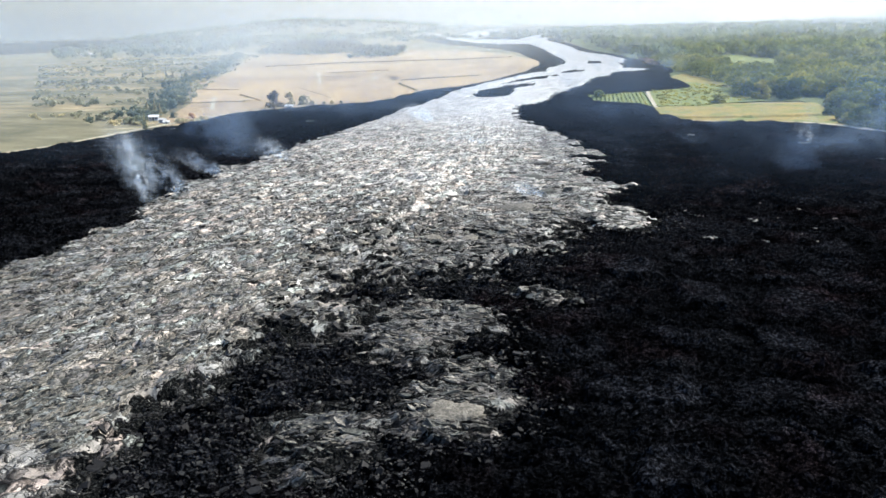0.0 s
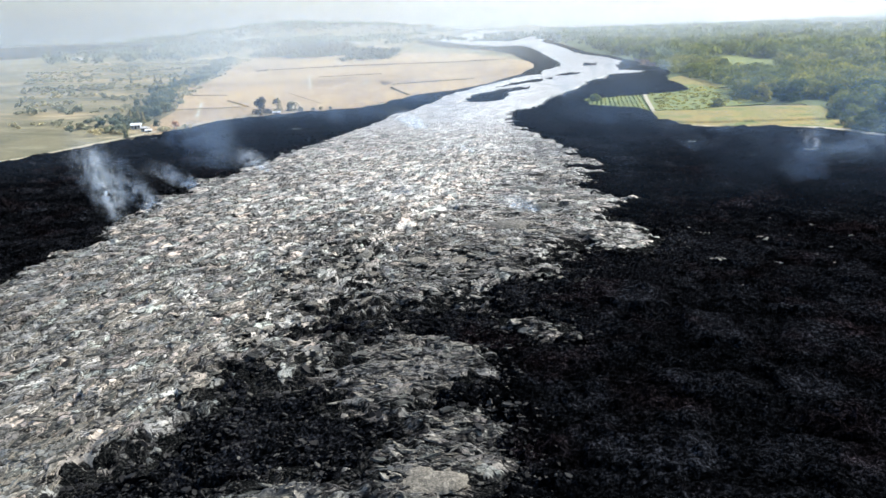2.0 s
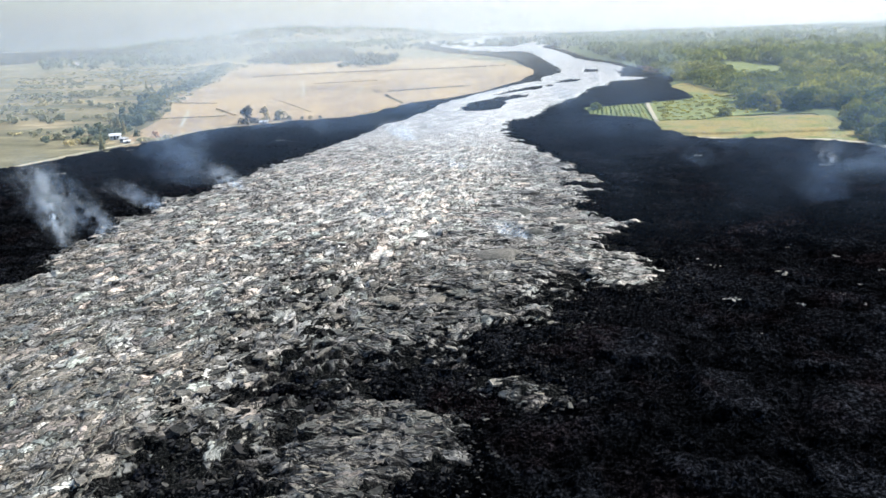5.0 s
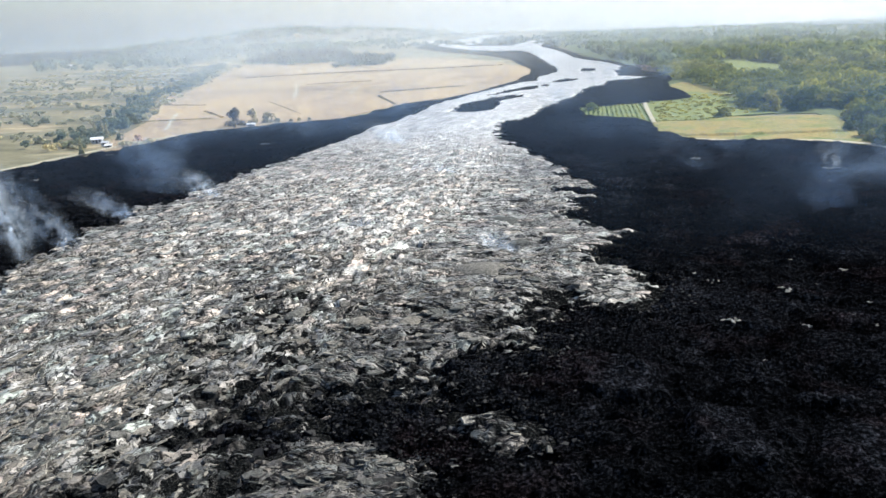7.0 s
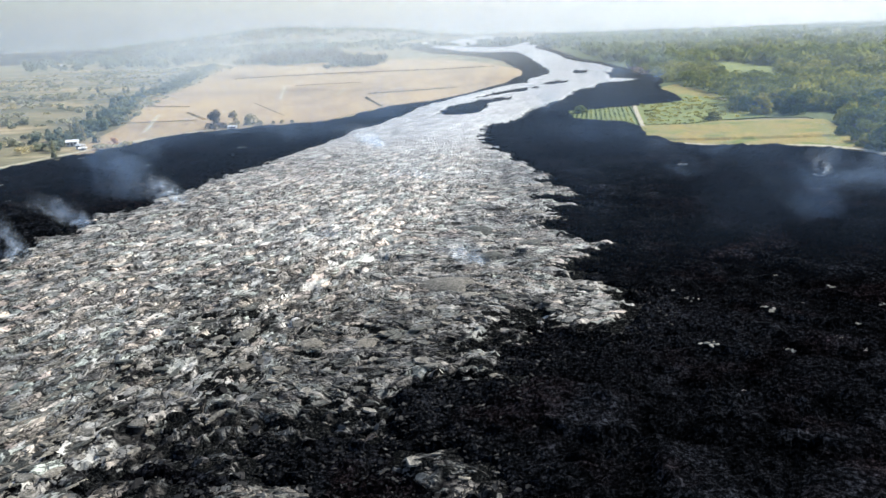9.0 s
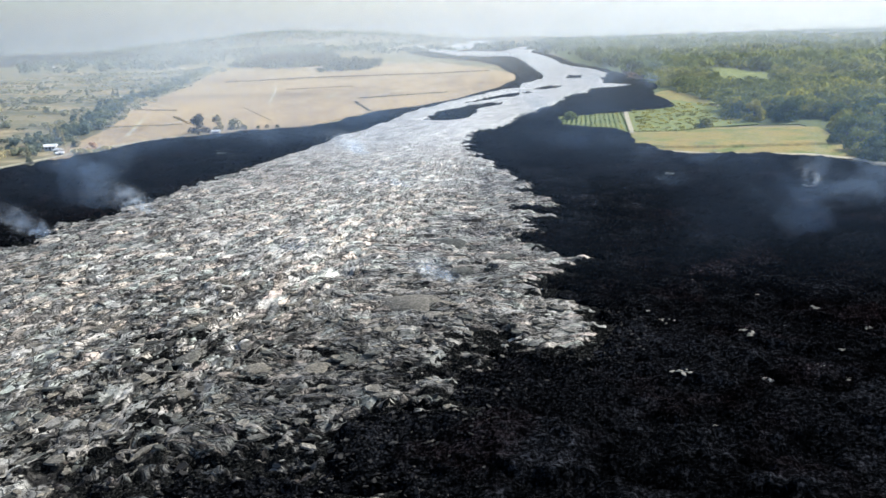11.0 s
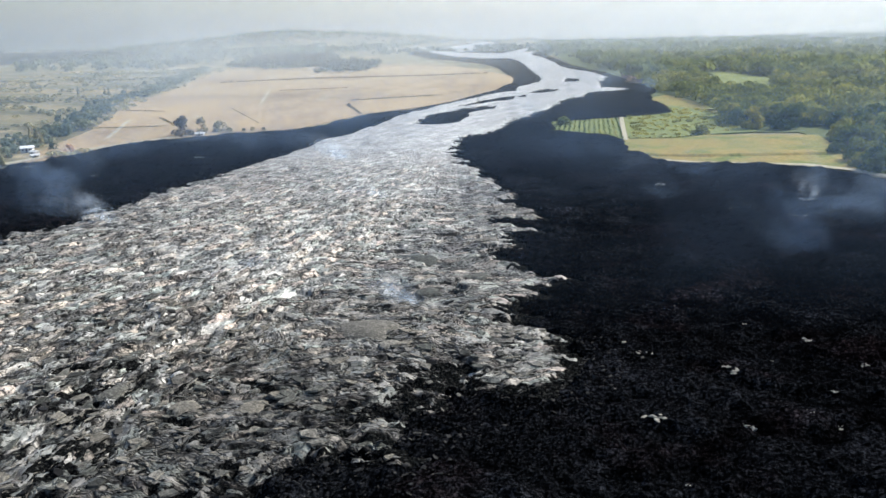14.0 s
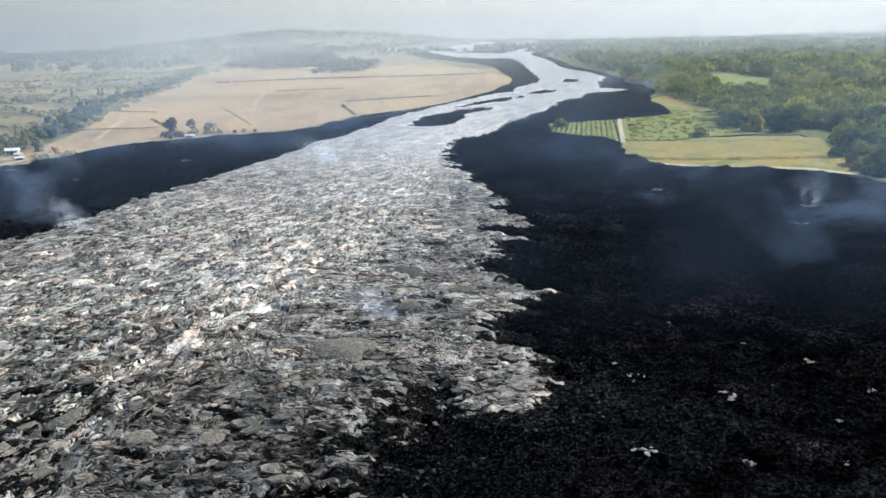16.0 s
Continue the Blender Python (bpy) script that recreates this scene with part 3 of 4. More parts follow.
rows = np.r_[np.arange(46, 330, 0.36), np.geomspace(330, 3950, 420)]
side = np.linspace(0, 1, 420)
lo = np.interp(rows, [46, 90, 140, 190, 290, 340, 470, 560, 700, 850, 1000, 1200, 1450, 1620, 1700, 1850, 2150, 2400, 3950], [-200, -178, -160, -160, -156, -146, -124, -106, -86, -42, -24, -44, -70, -100, -190, -300, -370, -440, -460])
hi = np.interp(rows, [46, 120, 170, 205, 250, 300, 390, 465, 515, 614, 735, 840, 1050, 1200, 1400, 1750, 2000, 2700, 2960, 3950], [12, 12, 22, 40, 36, 28, 6, -20, -10, 14, 40, 92, 78, 46, 14, -30, -40, -20, -200, -310])
sx, sy = lo[:, None] + (hi - lo)[:, None] * side, rows[:, None] + 0 * side
sz, sm = silver_height(sx, sy)
faces = grid_faces(*sx.shape)
keep = (sm.reshape(-1)[faces] > -7).any(1)
used, faces = np.unique(faces[keep], return_inverse=True)
verts = np.stack([sx, sy, sz], -1).reshape(-1, 3)[used]
lava_flow = new("lava_flow", link_mesh("lava_flow", verts, faces.reshape(-1, 4), CRUST_LAVA, True))
along, across = flow_uv(sx, sy)
# tone paints sheen into the colour: bright spine, darker east, rim and foot
spine = np.interp(sy, [80, 146, 197, 274, 408], [-76, -72, -64, -48, -45])
spine_sheen = np.exp(-(((sx - spine) / 24) ** 2)) * smooth(70, 150, sy)
east = smooth(0, 34, sx - spine - 16) * smooth(450, 330, sy)
rim = smooth(-92, -122, sx) * smooth(420, 250, sy)
broken = broken_zone(sx, sy)
tone = np.clip(0.56 + 0.25 * spine_sheen - 0.32 * east - 0.2 * rim - 0.12 * broken - 0.24 * smooth(200, 130, sy) + 0.2 * smooth(6, 1, sm) * smooth(430, 520, sy) + 0.28 * (fbm(sx / 18, sy / 12, 3, 58) - 0.5), 0, 1)
glassy = 0.3 * smooth(200, 330, sy) + 0.7 * smooth(330, 470, sy)  # the skin of the open channel is younger and glassier, with sky sheen put into its colour
for key, value in (("broken", broken), ("cover", sm), ("along", along), ("across", across), ("tone", tone), ("glassy", glassy)):
    lava_flow.data.attributes.new(key, "FLOAT", "POINT").data.foreach_set("value", value.reshape(-1)[used].astype(np.float32))
tagged(lava_flow, "silvery grey crusted lava flow broken into plates", "lava flow", kind="structure")
del gx, gy, z, sx, sy, sz, sm, verts, along, across, tone, glassy, big, v1, small, v2, margin, rubble


def sheet(name, outline, z, mat, label, category, step=0.0):
    """A field: an outlined sheet with a thin earth edge."""
    bm = bmesh.new()
    vs = [bm.verts.new((x, y, z)) for x, y in outline]
    f = bm.faces.new(vs)
    if f.normal.z < 0 or f.calc_area() and f.normal.z == 0:
        f.normal_update()
    if f.normal.z < 0:
        f.normal_flip()
    top = bmesh.ops.extrude_face_region(bm, geom=[f])
    bmesh.ops.translate(bm, verts=[v for v in top["geom"] if isinstance(v, bmesh.types.BMVert)], vec=(0, 0, -1.2))
    bmesh.ops.triangulate(bm, faces=bm.faces)
    bmesh.ops.recalc_face_normals(bm, faces=bm.faces)
    me = bpy.data.meshes.new(name)
    bm.to_mesh(me)
    bm.free()
    me.materials.append(mat)
    return tagged(new(name, me), label, category, kind="structure")


sheet("field_dry", [(-150, 560), (-130, 640), (-100, 690), (-60, 760), (-30, 880), (-25, 1030), (-64, 1142), (-109, 1271), (-178, 1441), (-264, 1480), (-379, 1640), (-523, 1750),
                    (-582, 1540), (-639, 1493), (-518, 1160), (-450, 980), (-406, 837), (-392, 767), (-360, 701), (-295, 558), (-269, 475), (-247, 425), (-225, 420), (-200, 500)],
      0.15, TAN, "bare tan hill field of dry cut grass", "field")
sheet("field_straw", [(40, 440), (66, 420), (140, 412), (150, 455), (156, 520), (99, 521), (80, 507), (50, 505)], 0.3, STRAW,
      "straw-coloured grass field beside the black lava", "field")
sheet("field_green", [(54, 507), (80, 509), (99, 523), (128, 535), (125, 640), (100, 690), (90, 660), (58, 632)], 0.35, GREEN,
      "green crop field with low leafy rows", "field")
sheet("field_rows", [(10, 540), (52, 500), (57, 632), (10, 625)], 0.28, GREEN, "small green field of planted crop rows", "field")
MEADOW = [(134, 1000), (165, 950), (172, 905), (160, 820), (190, 780), (210, 790), (218, 900), (240, 1000), (210, 1140), (185, 1085)]
sheet("field_meadow", MEADOW, 0.5, GREEN, "open green meadow among the trees", "field")
sheet("field_bare", [(88, 690), (100, 655), (128, 660), (120, 730), (108, 790), (92, 760)], 0.25, STRAW, "bare pale ground at the edge of the lava", "field")


# ---- plants ----
def tufts(rnd, lobes, count, size, flat=0.2):
    """Leaf sprays over rounded lobes (x, y, z, rx, rz), as small bent quads."""
    verts, quads = [], []
    weight = [r[3] ** 2 for r in lobes]
    for k in range(count):
        lx, ly, lz, rx, rz = rnd.choices(lobes, weight)[0]
        a, c = rnd.uniform(0, 6.283), rnd.uniform(-0.55, 1)
        s, r = math.sqrt(1 - c * c), rnd.uniform(0.72, 1.08)
        n = Vector((math.cos(a) * s, math.sin(a) * s, c))
        centre = Vector((lx + n.x * rx * r, ly + n.y * rx * r, lz + n.z * rz * r))
        n = (n + Vector((rnd.gauss(0, flat), rnd.gauss(0, flat), rnd.gauss(0, flat)))).normalized()
        t = n.orthogonal().normalized()
        t = Matrix.Rotation(rnd.uniform(0, 6.283), 3, n) @ t
        b = n.cross(t)
        w, h = size * rnd.uniform(0.6, 1.3), size * rnd.uniform(0.45, 1.0)
        i = len(verts)
        verts += [centre - t * w - b * h * 0.4, centre + b * -h + n * 0.1, centre + t * w + b * h * 0.3, centre + b * h - n * 0.15 * size]
        quads.append((i, i + 1, i + 2, i + 3))
    return verts, quads


def trunk_mesh(rnd, height, radius, limbs):
    bm = bmesh.new()

    def limb(a, b, ra, rb):
        d = (b - a)
        m = Matrix.Translation((a + b) / 2) @ d.to_track_quat("Z", "Y").to_matrix().to_4x4()
        bmesh.ops.create_cone(bm, cap_ends=True, segments=6, radius1=ra, radius2=rb, depth=d.length, matrix=m)

    fork = Vector((rnd.uniform(-0.3, 0.3), rnd.uniform(-0.3, 0.3), height * 0.5))
    limb(Vector((0, 0, -0.5)), fork, radius, radius * 0.65)
    for k in range(limbs):
        a = k * 6.283 / limbs + rnd.uniform(-0.4, 0.4)
        limb(fork, fork + Vector((math.cos(a) * height * 0.28, math.sin(a) * height * 0.28, height * rnd.uniform(0.2, 0.4))), radius * 0.5, radius * 0.12)
    return bm


def tree(seed, height, spread, mat, tufts_n=1350, tuft=0.62, name="tree"):
    rnd = random.Random(seed)
    lobes = []
    for k in range(13):
        a, out = rnd.uniform(0, 6.283), rnd.uniform(0.1, 0.78)
        r = spread * out
        lobes.append((math.cos(a) * r, math.sin(a) * r, height * max(0.16, 0.82 - rnd.uniform(0.2, 1.0) * out), spread * rnd.uniform(0.26, 0.44), height * rnd.uniform(0.13, 0.2)))
    lobes += [(math.cos(a) * spread * 0.62, math.sin(a) * spread * 0.62, height * 0.16, spread * 0.4, height * 0.16) for a in (0.4, 1.7, 2.9, 4.1, 5.4)]
    verts, quads = tufts(rnd, lobes, tufts_n, tuft)
    root = new(name)
    part("trunk", trunk_mesh(rnd, height * 0.85, height * 0.028, 5), BARK, root)
    part_mesh("crown", link_mesh("crown", verts, quads, mat), root)
    return root


def conifer(seed, height, spread, mat, name="pine_tree"):
    rnd = random.Random(seed)
    lobes = [(0, 0, height * (0.12 + 0.86 * k / 9), spread * (1.05 - k / 9.5), height * 0.06) for k in range(10)]
    verts, quads = tufts(rnd, lobes, 260, 0.55)
    root = new(name)
    part("trunk", trunk_mesh(rnd, height, height * 0.02, 3), BARK, root)
    part_mesh("crown", link_mesh("crown", verts, quads, mat), root)
    return root


def place_first(root, x, y, turn, size):
    root.matrix_basis = pose(x, y, -0.5, 0, 0, turn) @ Matrix.Scale(size, 4)


KINDS = [tree(11, 12, 7.0, LEAF), tree(12, 14.5, 8.2, LEAF), tree(13, 10, 6.6, LEAF), tree(14, 12.5, 5.6, LEAF), tree(15, 7, 5.4, LEAF)]
for k, (ob, text) in enumerate(zip(KINDS, ("broad green tree at the edge of the woods", "tall spreading green tree in the woods", "low rounded green tree among others",
                                         "slim leafy green tree in the woods", "squat bushy green tree beside the field"))):
    tagged(ob, text, "tree", "trees of the eastern woods")


def plant(ob, x, y, turn, size):
    c = copy_thing(ob, pose(x, y, -0.55, 0, 0, turn))
    c.scale = (size, size, size * random.uniform(0.85, 1.15))
    return c


WOODS = [(146, 405), (175, 380), (260, 330), (900, 300), (2300, 2300), (2000, 4300), (-150, 4300), (-25, 2300), (55, 1350), (90, 1000), (104, 830), (112, 760),
         (122, 690), (124, 645), (112, 566), (123, 552), (124, 532), (146, 532), (152, 495), (144, 459), (143, 436)]
pts = []
y = 335.0
while y < 960:
    gap = 9.6 + (y - 335) * 0.004
    x = 80.0
    while x < 0.68 * y + 40:
        pts.append((x + random.uniform(-0.42, 0.42) * gap, y + random.uniform(-0.42, 0.42) * gap))
        x += gap
    y += gap
px, py = np.array(pts).T
ok = (inside(WOODS, px, py) > 0) & (inside(MEADOW, px, py) < 0) & (fbm(px / 35, py / 35, 2, 90) > 0.3)
near_trees = sorted(((x, y) for x, y in zip(px[ok], py[ok])), key=lambda p: math.hypot(p[0] - 20, p[1] - 60))
for n, (x, y) in enumerate(near_trees[:295]):
    k = random.randrange(5)
    size = random.uniform(0.9, 1.4)
    if n < 5:
        place_first(KINDS[n], x, y, random.uniform(0, 360), size)
    else:
        plant(KINDS[k], x, y, random.uniform(0, 360), size)


def joined_woods(name, places, mat, label, count, tuft, height, spread, category="woods"):
    """Trees too many to count, as one mesh of leaf sprays."""
    rnd = random.Random(len(places))
    kinds = []
    for k in range(6):
        lobes = []
        for j in range(5):
            a, r = rnd.uniform(0, 6.283), spread * rnd.uniform(0.1, 0.6)
            lobes.append((math.cos(a) * r, math.sin(a) * r, height * rnd.uniform(0.25, 0.8), spread * rnd.uniform(0.35, 0.6), height * rnd.uniform(0.15, 0.25)))
        v, q = tufts(rnd, lobes, count, tuft, 0.4)
        kinds.append((np.array([tuple(p) for p in v]), np.array(q)))
    verts, quads, base = [], [], 0
    for x, y in places:
        v, q = kinds[rnd.randrange(6)]
        a, s = rnd.uniform(0, 6.283), rnd.uniform(0.6, 1.25)
        c, n = math.cos(a) * s, math.sin(a) * s
        verts.append(np.stack([v[:, 0] * c - v[:, 1] * n + x, v[:, 0] * n + v[:, 1] * c + y, v[:, 2] * s * rnd.uniform(0.8, 1.2) + float(land_height(np.array(x), np.array(y)))], 1))
        quads.append(q + base)
        base += len(v)
    ob = new(name, link_mesh(name, np.concatenate(verts), np.concatenate(quads), mat))
    return tagged(ob, label, category, kind="stuff")


joined_woods("woods", near_trees[295:], LEAF, "dense green woods behind the first trees", 130, 1.25, 12.5, 7.6)
pts = []
y = 960.0
while y < 4200:
    gap = 13 + (y - 960) * 0.011
    x = -150.0
    while x < 0.66 * y:
        pts.append((x + random.uniform(-0.5, 0.5) * gap, y + random.uniform(-0.5, 0.5) * gap))
        x += gap
    y += gap * 1.3
px, py = np.array(pts).T
ok = (inside(WOODS, px, py) > 0) & (inside(MEADOW, px, py) < 0) & (fbm(px / 90, py / 160, 3, 93) > 0.46)
joined_woods("far_woods", list(zip(px[ok], py[ok])), LEAF, "far green woods fading towards the horizon", 30, 4.6, 14, 11)

sheet("woodland_floor", [(p[0] + (4 if p[1] < 700 or p[0] > 300 else -24), p[1] + 2) for p in WOODS], -0.15, FLOOR, "shaded weedy floor of the eastern woods", "woodland")

# western scrub, hedges and the dark copses on the hill
pts = [(random.uniform(-900, -230), random.uniform(430, 1500)) for _ in range(5200)]
px, py = np.array(pts).T
DRY = [(-262, 440), (-296, 538), (-331, 658), (-397, 821), (-456, 1037), (-600, 1450), (-300, 1750), (-100, 1600), (0, 800), (-150, 520)]
d = inside(DRY, px, py)
ok = (d < -2) & (px > -0.72 * py - 30) & ((fbm(px / 60, py / 45, 3, 96) > 0.52) | ((d > -26) & (py < 1000)))
joined_woods("scrub", list(zip(px[ok], py[ok])), PALE_LEAF, "grey-green scrub and small trees on the western land", 44, 1.0, 3.4, 4.2)
pts = [(random.uniform(-820, -280), random.uniform(1260, 2200)) for _ in range(2600)]
px, py = np.array(pts).T
ok = (inside([(-643, 1540), (-485, 1390), (-400, 1480), (-433, 1600), (-588, 2100), (-800, 2200)], px, py) > 0) | (inside([(-370, 1262), (-292, 1274), (-325, 1500), (-437, 1714)], px, py) > 0)
pts = list(zip(px[ok], py[ok]))
line = [(-262, 440), (-274, 478), (-298, 558), (-366, 701), (-398, 767), (-412, 837), (-458, 980), (-528, 1160), (-650, 1493)]
pts2 = []
for (ax, ay), (bx, by) in zip(line, line[1:]):
    n = int(math.hypot(bx - ax, by - ay) / 1.6)
    pts2 += [(ax + (bx - ax) * k / n - abs(random.gauss(0, 14)) - 3, ay + (by - ay) * k / n + random.uniform(-4, 4)) for k in range(n)]
joined_woods("field_hedgerow", pts2, PALE_LEAF, "grey-green belt of trees along the dry field", 60, 1.0, 5.6, 3.6)
russet = [(random.uniform(84, 128), random.uniform(900, 1090)) for _ in range(70)]
joined_woods("russet_scrub", russet, RUSSET, "scorched russet scrub beside the lava channel", 40, 1.5, 7, 5)
joined_woods("copse", pts, HEDGE, "dark copse on the crest of the dry field", 60, 2.0, 12, 9)
pts = [(random.uniform(-0.72, 0.02) * yy, yy) for yy in np.random.uniform(1500, 4300, 1500)]
pts = [(x, y) for x, y in pts if float(fbm(np.array(x / 260), np.array(y / 420), 3, 99)) > 0.5 and not (-620 < x < 60 and y < 1800)]
joined_woods("far_scrub", pts, DRY_LEAF, "hazy far scrub and tree lines", 24, 5.0, 12, 12)

pts = [(random.uniform(-3000, -700), random.uniform(2700, 4650)) for _ in range(2600)]
pts = [(x, y) for x, y in pts if math.hypot(x, y) < 4850 and float(fbm(np.array(x / 420), np.array(y / 260), 3, 101)) > 0.44]
joined_woods("hill_woods", pts, LEAF, "dark woods on the distant hills under the haze", 26, 7.0, 11, 22)

WEST = [tree(31, 9, 4.6, RUSSET, 420, 0.6), tree(32, 8, 2.4, DRY_LEAF, 300, 0.5), tree(33, 6, 3.2, DRY_LEAF, 300, 0.5)]
for ob, text, (x, y, s) in zip(WEST, ("large russet-brown leafless-looking tree by the lava edge", "narrow grey-green tree by the lava edge", "small grey-green round tree by the lava edge"),
                               ((-212, 524, 1.55), (-204, 534, 1.5), (-196, 543, 1.5))):
    tagged(ob, text, "tree", "trees at the lava's western edge")
    place_first(ob, x, y, 40, s)
for k, x, y, s in ((2, -190, 543, 0.7), (2, -182, 547, 0.5), (2, -176, 548, 0.55), (2, -170, 551, 0.5), (0, -241, 454, 0.75), (2, -262, 470, 0.9), (1, -292, 500, 0.9)):
    plant(WEST[k], x, y, random.uniform(0, 360), s)
PINES = [conifer(41, 13, 1.7, DRY_LEAF), conifer(42, 33, 4.4, LEAF)]
tagged(PINES[0], "dark slender cypress in the western scrub", "tree", "cypresses in the scrub")
tagged(PINES[1], "tall dark pine standing above the woods", "tree", "tall pines in the woods")
place_first(PINES[0], -288, 493, 0, 1.0)
for x, y, s in ((-283, 490, 0.9), (-279, 484, 0.8), (-296, 497, 0.9), (-251, 415, 0.9), (-470, 860, 0.9), (-455, 866, 1.0), (-440, 868, 1.0), (-425, 862, 0.8), (-500, 900, 1.0), (-520, 880, 0.9)):
    plant(PINES[0], x, y, random.uniform(0, 360), s)
place_first(PINES[1], 100, 1288, 0, 0.75)
for x, y, s in ((250, 1240, 0.8), (256, 1236, 0.76), (262, 1240, 0.82), (268, 1236, 0.78), (274, 1238, 0.84), (447, 1852, 0.8), (455, 1860, 0.7), (320, 1300, 0.5), (336, 1296, 0.5)):
    plant(PINES[1], x, y, random.uniform(0, 360), s)
lone = plant(KINDS[4], 96, 524, 20, 0.95)
lone2 = plant(KINDS[4], 20, 572, 20, 1.0)
tagged(lone, "single dark bushy tree at the field corner", "tree")
tagged(lone2, "single dark bushy tree at the tip of the crop field", "tree")


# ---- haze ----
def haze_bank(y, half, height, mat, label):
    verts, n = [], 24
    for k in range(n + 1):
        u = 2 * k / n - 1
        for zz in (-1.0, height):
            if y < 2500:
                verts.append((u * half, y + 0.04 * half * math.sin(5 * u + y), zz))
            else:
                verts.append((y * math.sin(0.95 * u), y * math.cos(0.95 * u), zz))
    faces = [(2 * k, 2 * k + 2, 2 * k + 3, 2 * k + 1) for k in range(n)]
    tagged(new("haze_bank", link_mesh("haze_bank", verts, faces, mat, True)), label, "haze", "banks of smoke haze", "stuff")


# upright sheets stand in for haze, their colour paler and denser with distance
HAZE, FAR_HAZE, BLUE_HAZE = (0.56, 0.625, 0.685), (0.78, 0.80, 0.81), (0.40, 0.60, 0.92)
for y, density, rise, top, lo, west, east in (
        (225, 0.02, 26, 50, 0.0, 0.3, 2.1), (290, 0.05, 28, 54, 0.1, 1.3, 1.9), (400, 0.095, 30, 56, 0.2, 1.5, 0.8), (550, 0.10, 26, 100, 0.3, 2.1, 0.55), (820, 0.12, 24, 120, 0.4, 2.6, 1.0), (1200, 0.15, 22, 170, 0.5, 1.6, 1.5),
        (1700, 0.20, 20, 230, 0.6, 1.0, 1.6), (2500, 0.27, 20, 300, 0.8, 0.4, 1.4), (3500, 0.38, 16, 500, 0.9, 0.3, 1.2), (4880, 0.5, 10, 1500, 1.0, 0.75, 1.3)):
    haze_bank(y, 0.85 * y + 150, top, veil("haze", BLUE_HAZE if y < 500 else HAZE if y < 3000 else FAR_HAZE, density, rise, top, 3.5 / y, lo, (-0.3 * y, 0.2 * y, west, east)), "thin bluish see-through sheet standing in for haze over the land")



# ---- crop rows, hedges and tracks ----
def bush_line(name, line, width, height, mat, label, category, per_metre=1.2, tuft=0.7):
    rnd = random.Random(int(line[0][0] * 7 + line[0][1]))
    lobes = []
    for (ax, ay), (bx, by) in zip(line, line[1:]):
        n = max(2, int(math.hypot(bx - ax, by - ay) / (width * 0.8)))
        for k in range(n):
            s = (k + rnd.uniform(-0.3, 0.3)) / n
            lobes.append((ax + (bx - ax) * s + rnd.uniform(-0.3, 0.3) * width, ay + (by - ay) * s, height * rnd.uniform(0.2, 0.4), width * rnd.uniform(0.4, 0.7), height * rnd.uniform(0.35, 0.7)))
    total = sum(math.dist(a, b) for a, b in zip(line, line[1:]))
    verts, quads = tufts(rnd, lobes, int(total * per_metre * width), tuft)
    return tagged(new(name, link_mesh(name, verts, quads, mat)), label, category)


for line, w, h in (([(-165, 728), (-132, 648)], 3, 1.3), ([(-171, 765), (-95, 818)], 3, 1.2), ([(-354, 690), (-306, 678)], 2.5, 1.3), ([(-430, 1060), (-330, 1120), (-165, 1150), (-90, 1190)], 7, 2.4),
                   ([(-283, 628), (-262, 600), (-245, 577)], 3, 1.2), ([(-256, 697), (-190, 592)], 0.8, 0.4), ([(-320, 560), (-250, 575)], 3, 1.0), ([(-290, 900), (-220, 930)], 4, 1.2)):
    tagged(bush_line("hedge", line, w * 0.8, h * 0.8, BROWN_HEDGE, "low brown hedge bank crossing the dry field", "hedge", 3.5, 0.5), group="hedges of the dry field")
def earth_bank(line, width, height, mat, label):
    verts, n = [], 60
    for k in range(n + 1):
        s = k / n * (len(line) - 1)
        a, b = line[min(int(s), len(line) - 2)], line[min(int(s), len(line) - 2) + 1]
        f = s - min(int(s), len(line) - 2)
        x, y = a[0] + (b[0] - a[0]) * f, a[1] + (b[1] - a[1]) * f + 0.5 * math.sin(k * 0.7)
        h = height * (0.55 + 0.6 * float(vnoise(k * 0.45, 3.0, 9)))
        verts += [(x, y + u * width / 2, 0.2 + h * (1 - u * u) + 0.15 * float(vnoise(k, u * 3, 4))) for u in (-1, -0.55, 0, 0.5, 1)]
    tagged(new("bank", link_mesh("bank", verts, grid_faces(n + 1, 5)[:, ::-1], mat, True)), label, "bank", kind="structure")


earth_bank([(58, 449), (80, 446), (106, 449), (140, 453)], 5.0, 1.3, STRAW, "overgrown tan earth bank along the straw field")
tagged(bush_line("hedge", [(55, 508), (80, 510), (99, 524)], 2.0, 1.1, LEAF, "green hedge between two fields", "hedge"))
for k in range(15):
    x = 12 + 2.9 * k
    lo = 540 - (x - 10) * 0.95
    tagged(bush_line("crop_row", [(x, lo + 4), (x + 2, 624)], 1.3, 0.9, LEAF, "row of low green crop plants", "crop row", 1.8, 0.45), group="crop rows")
crops = [(random.uniform(55, 126), random.uniform(510, 665)) for _ in range(420)]
cx, cy = np.array(crops).T
ok = inside([(58, 514), (80, 516), (99, 530), (126, 545), (124, 640), (100, 680), (92, 655), (62, 628)], cx, cy) > 0
joined_woods("crop_plants", list(zip(cx[ok], cy[ok])), LEAF, "leafy green crop plants covering the field", 26, 0.6, 1.6, 2.2, "crop")


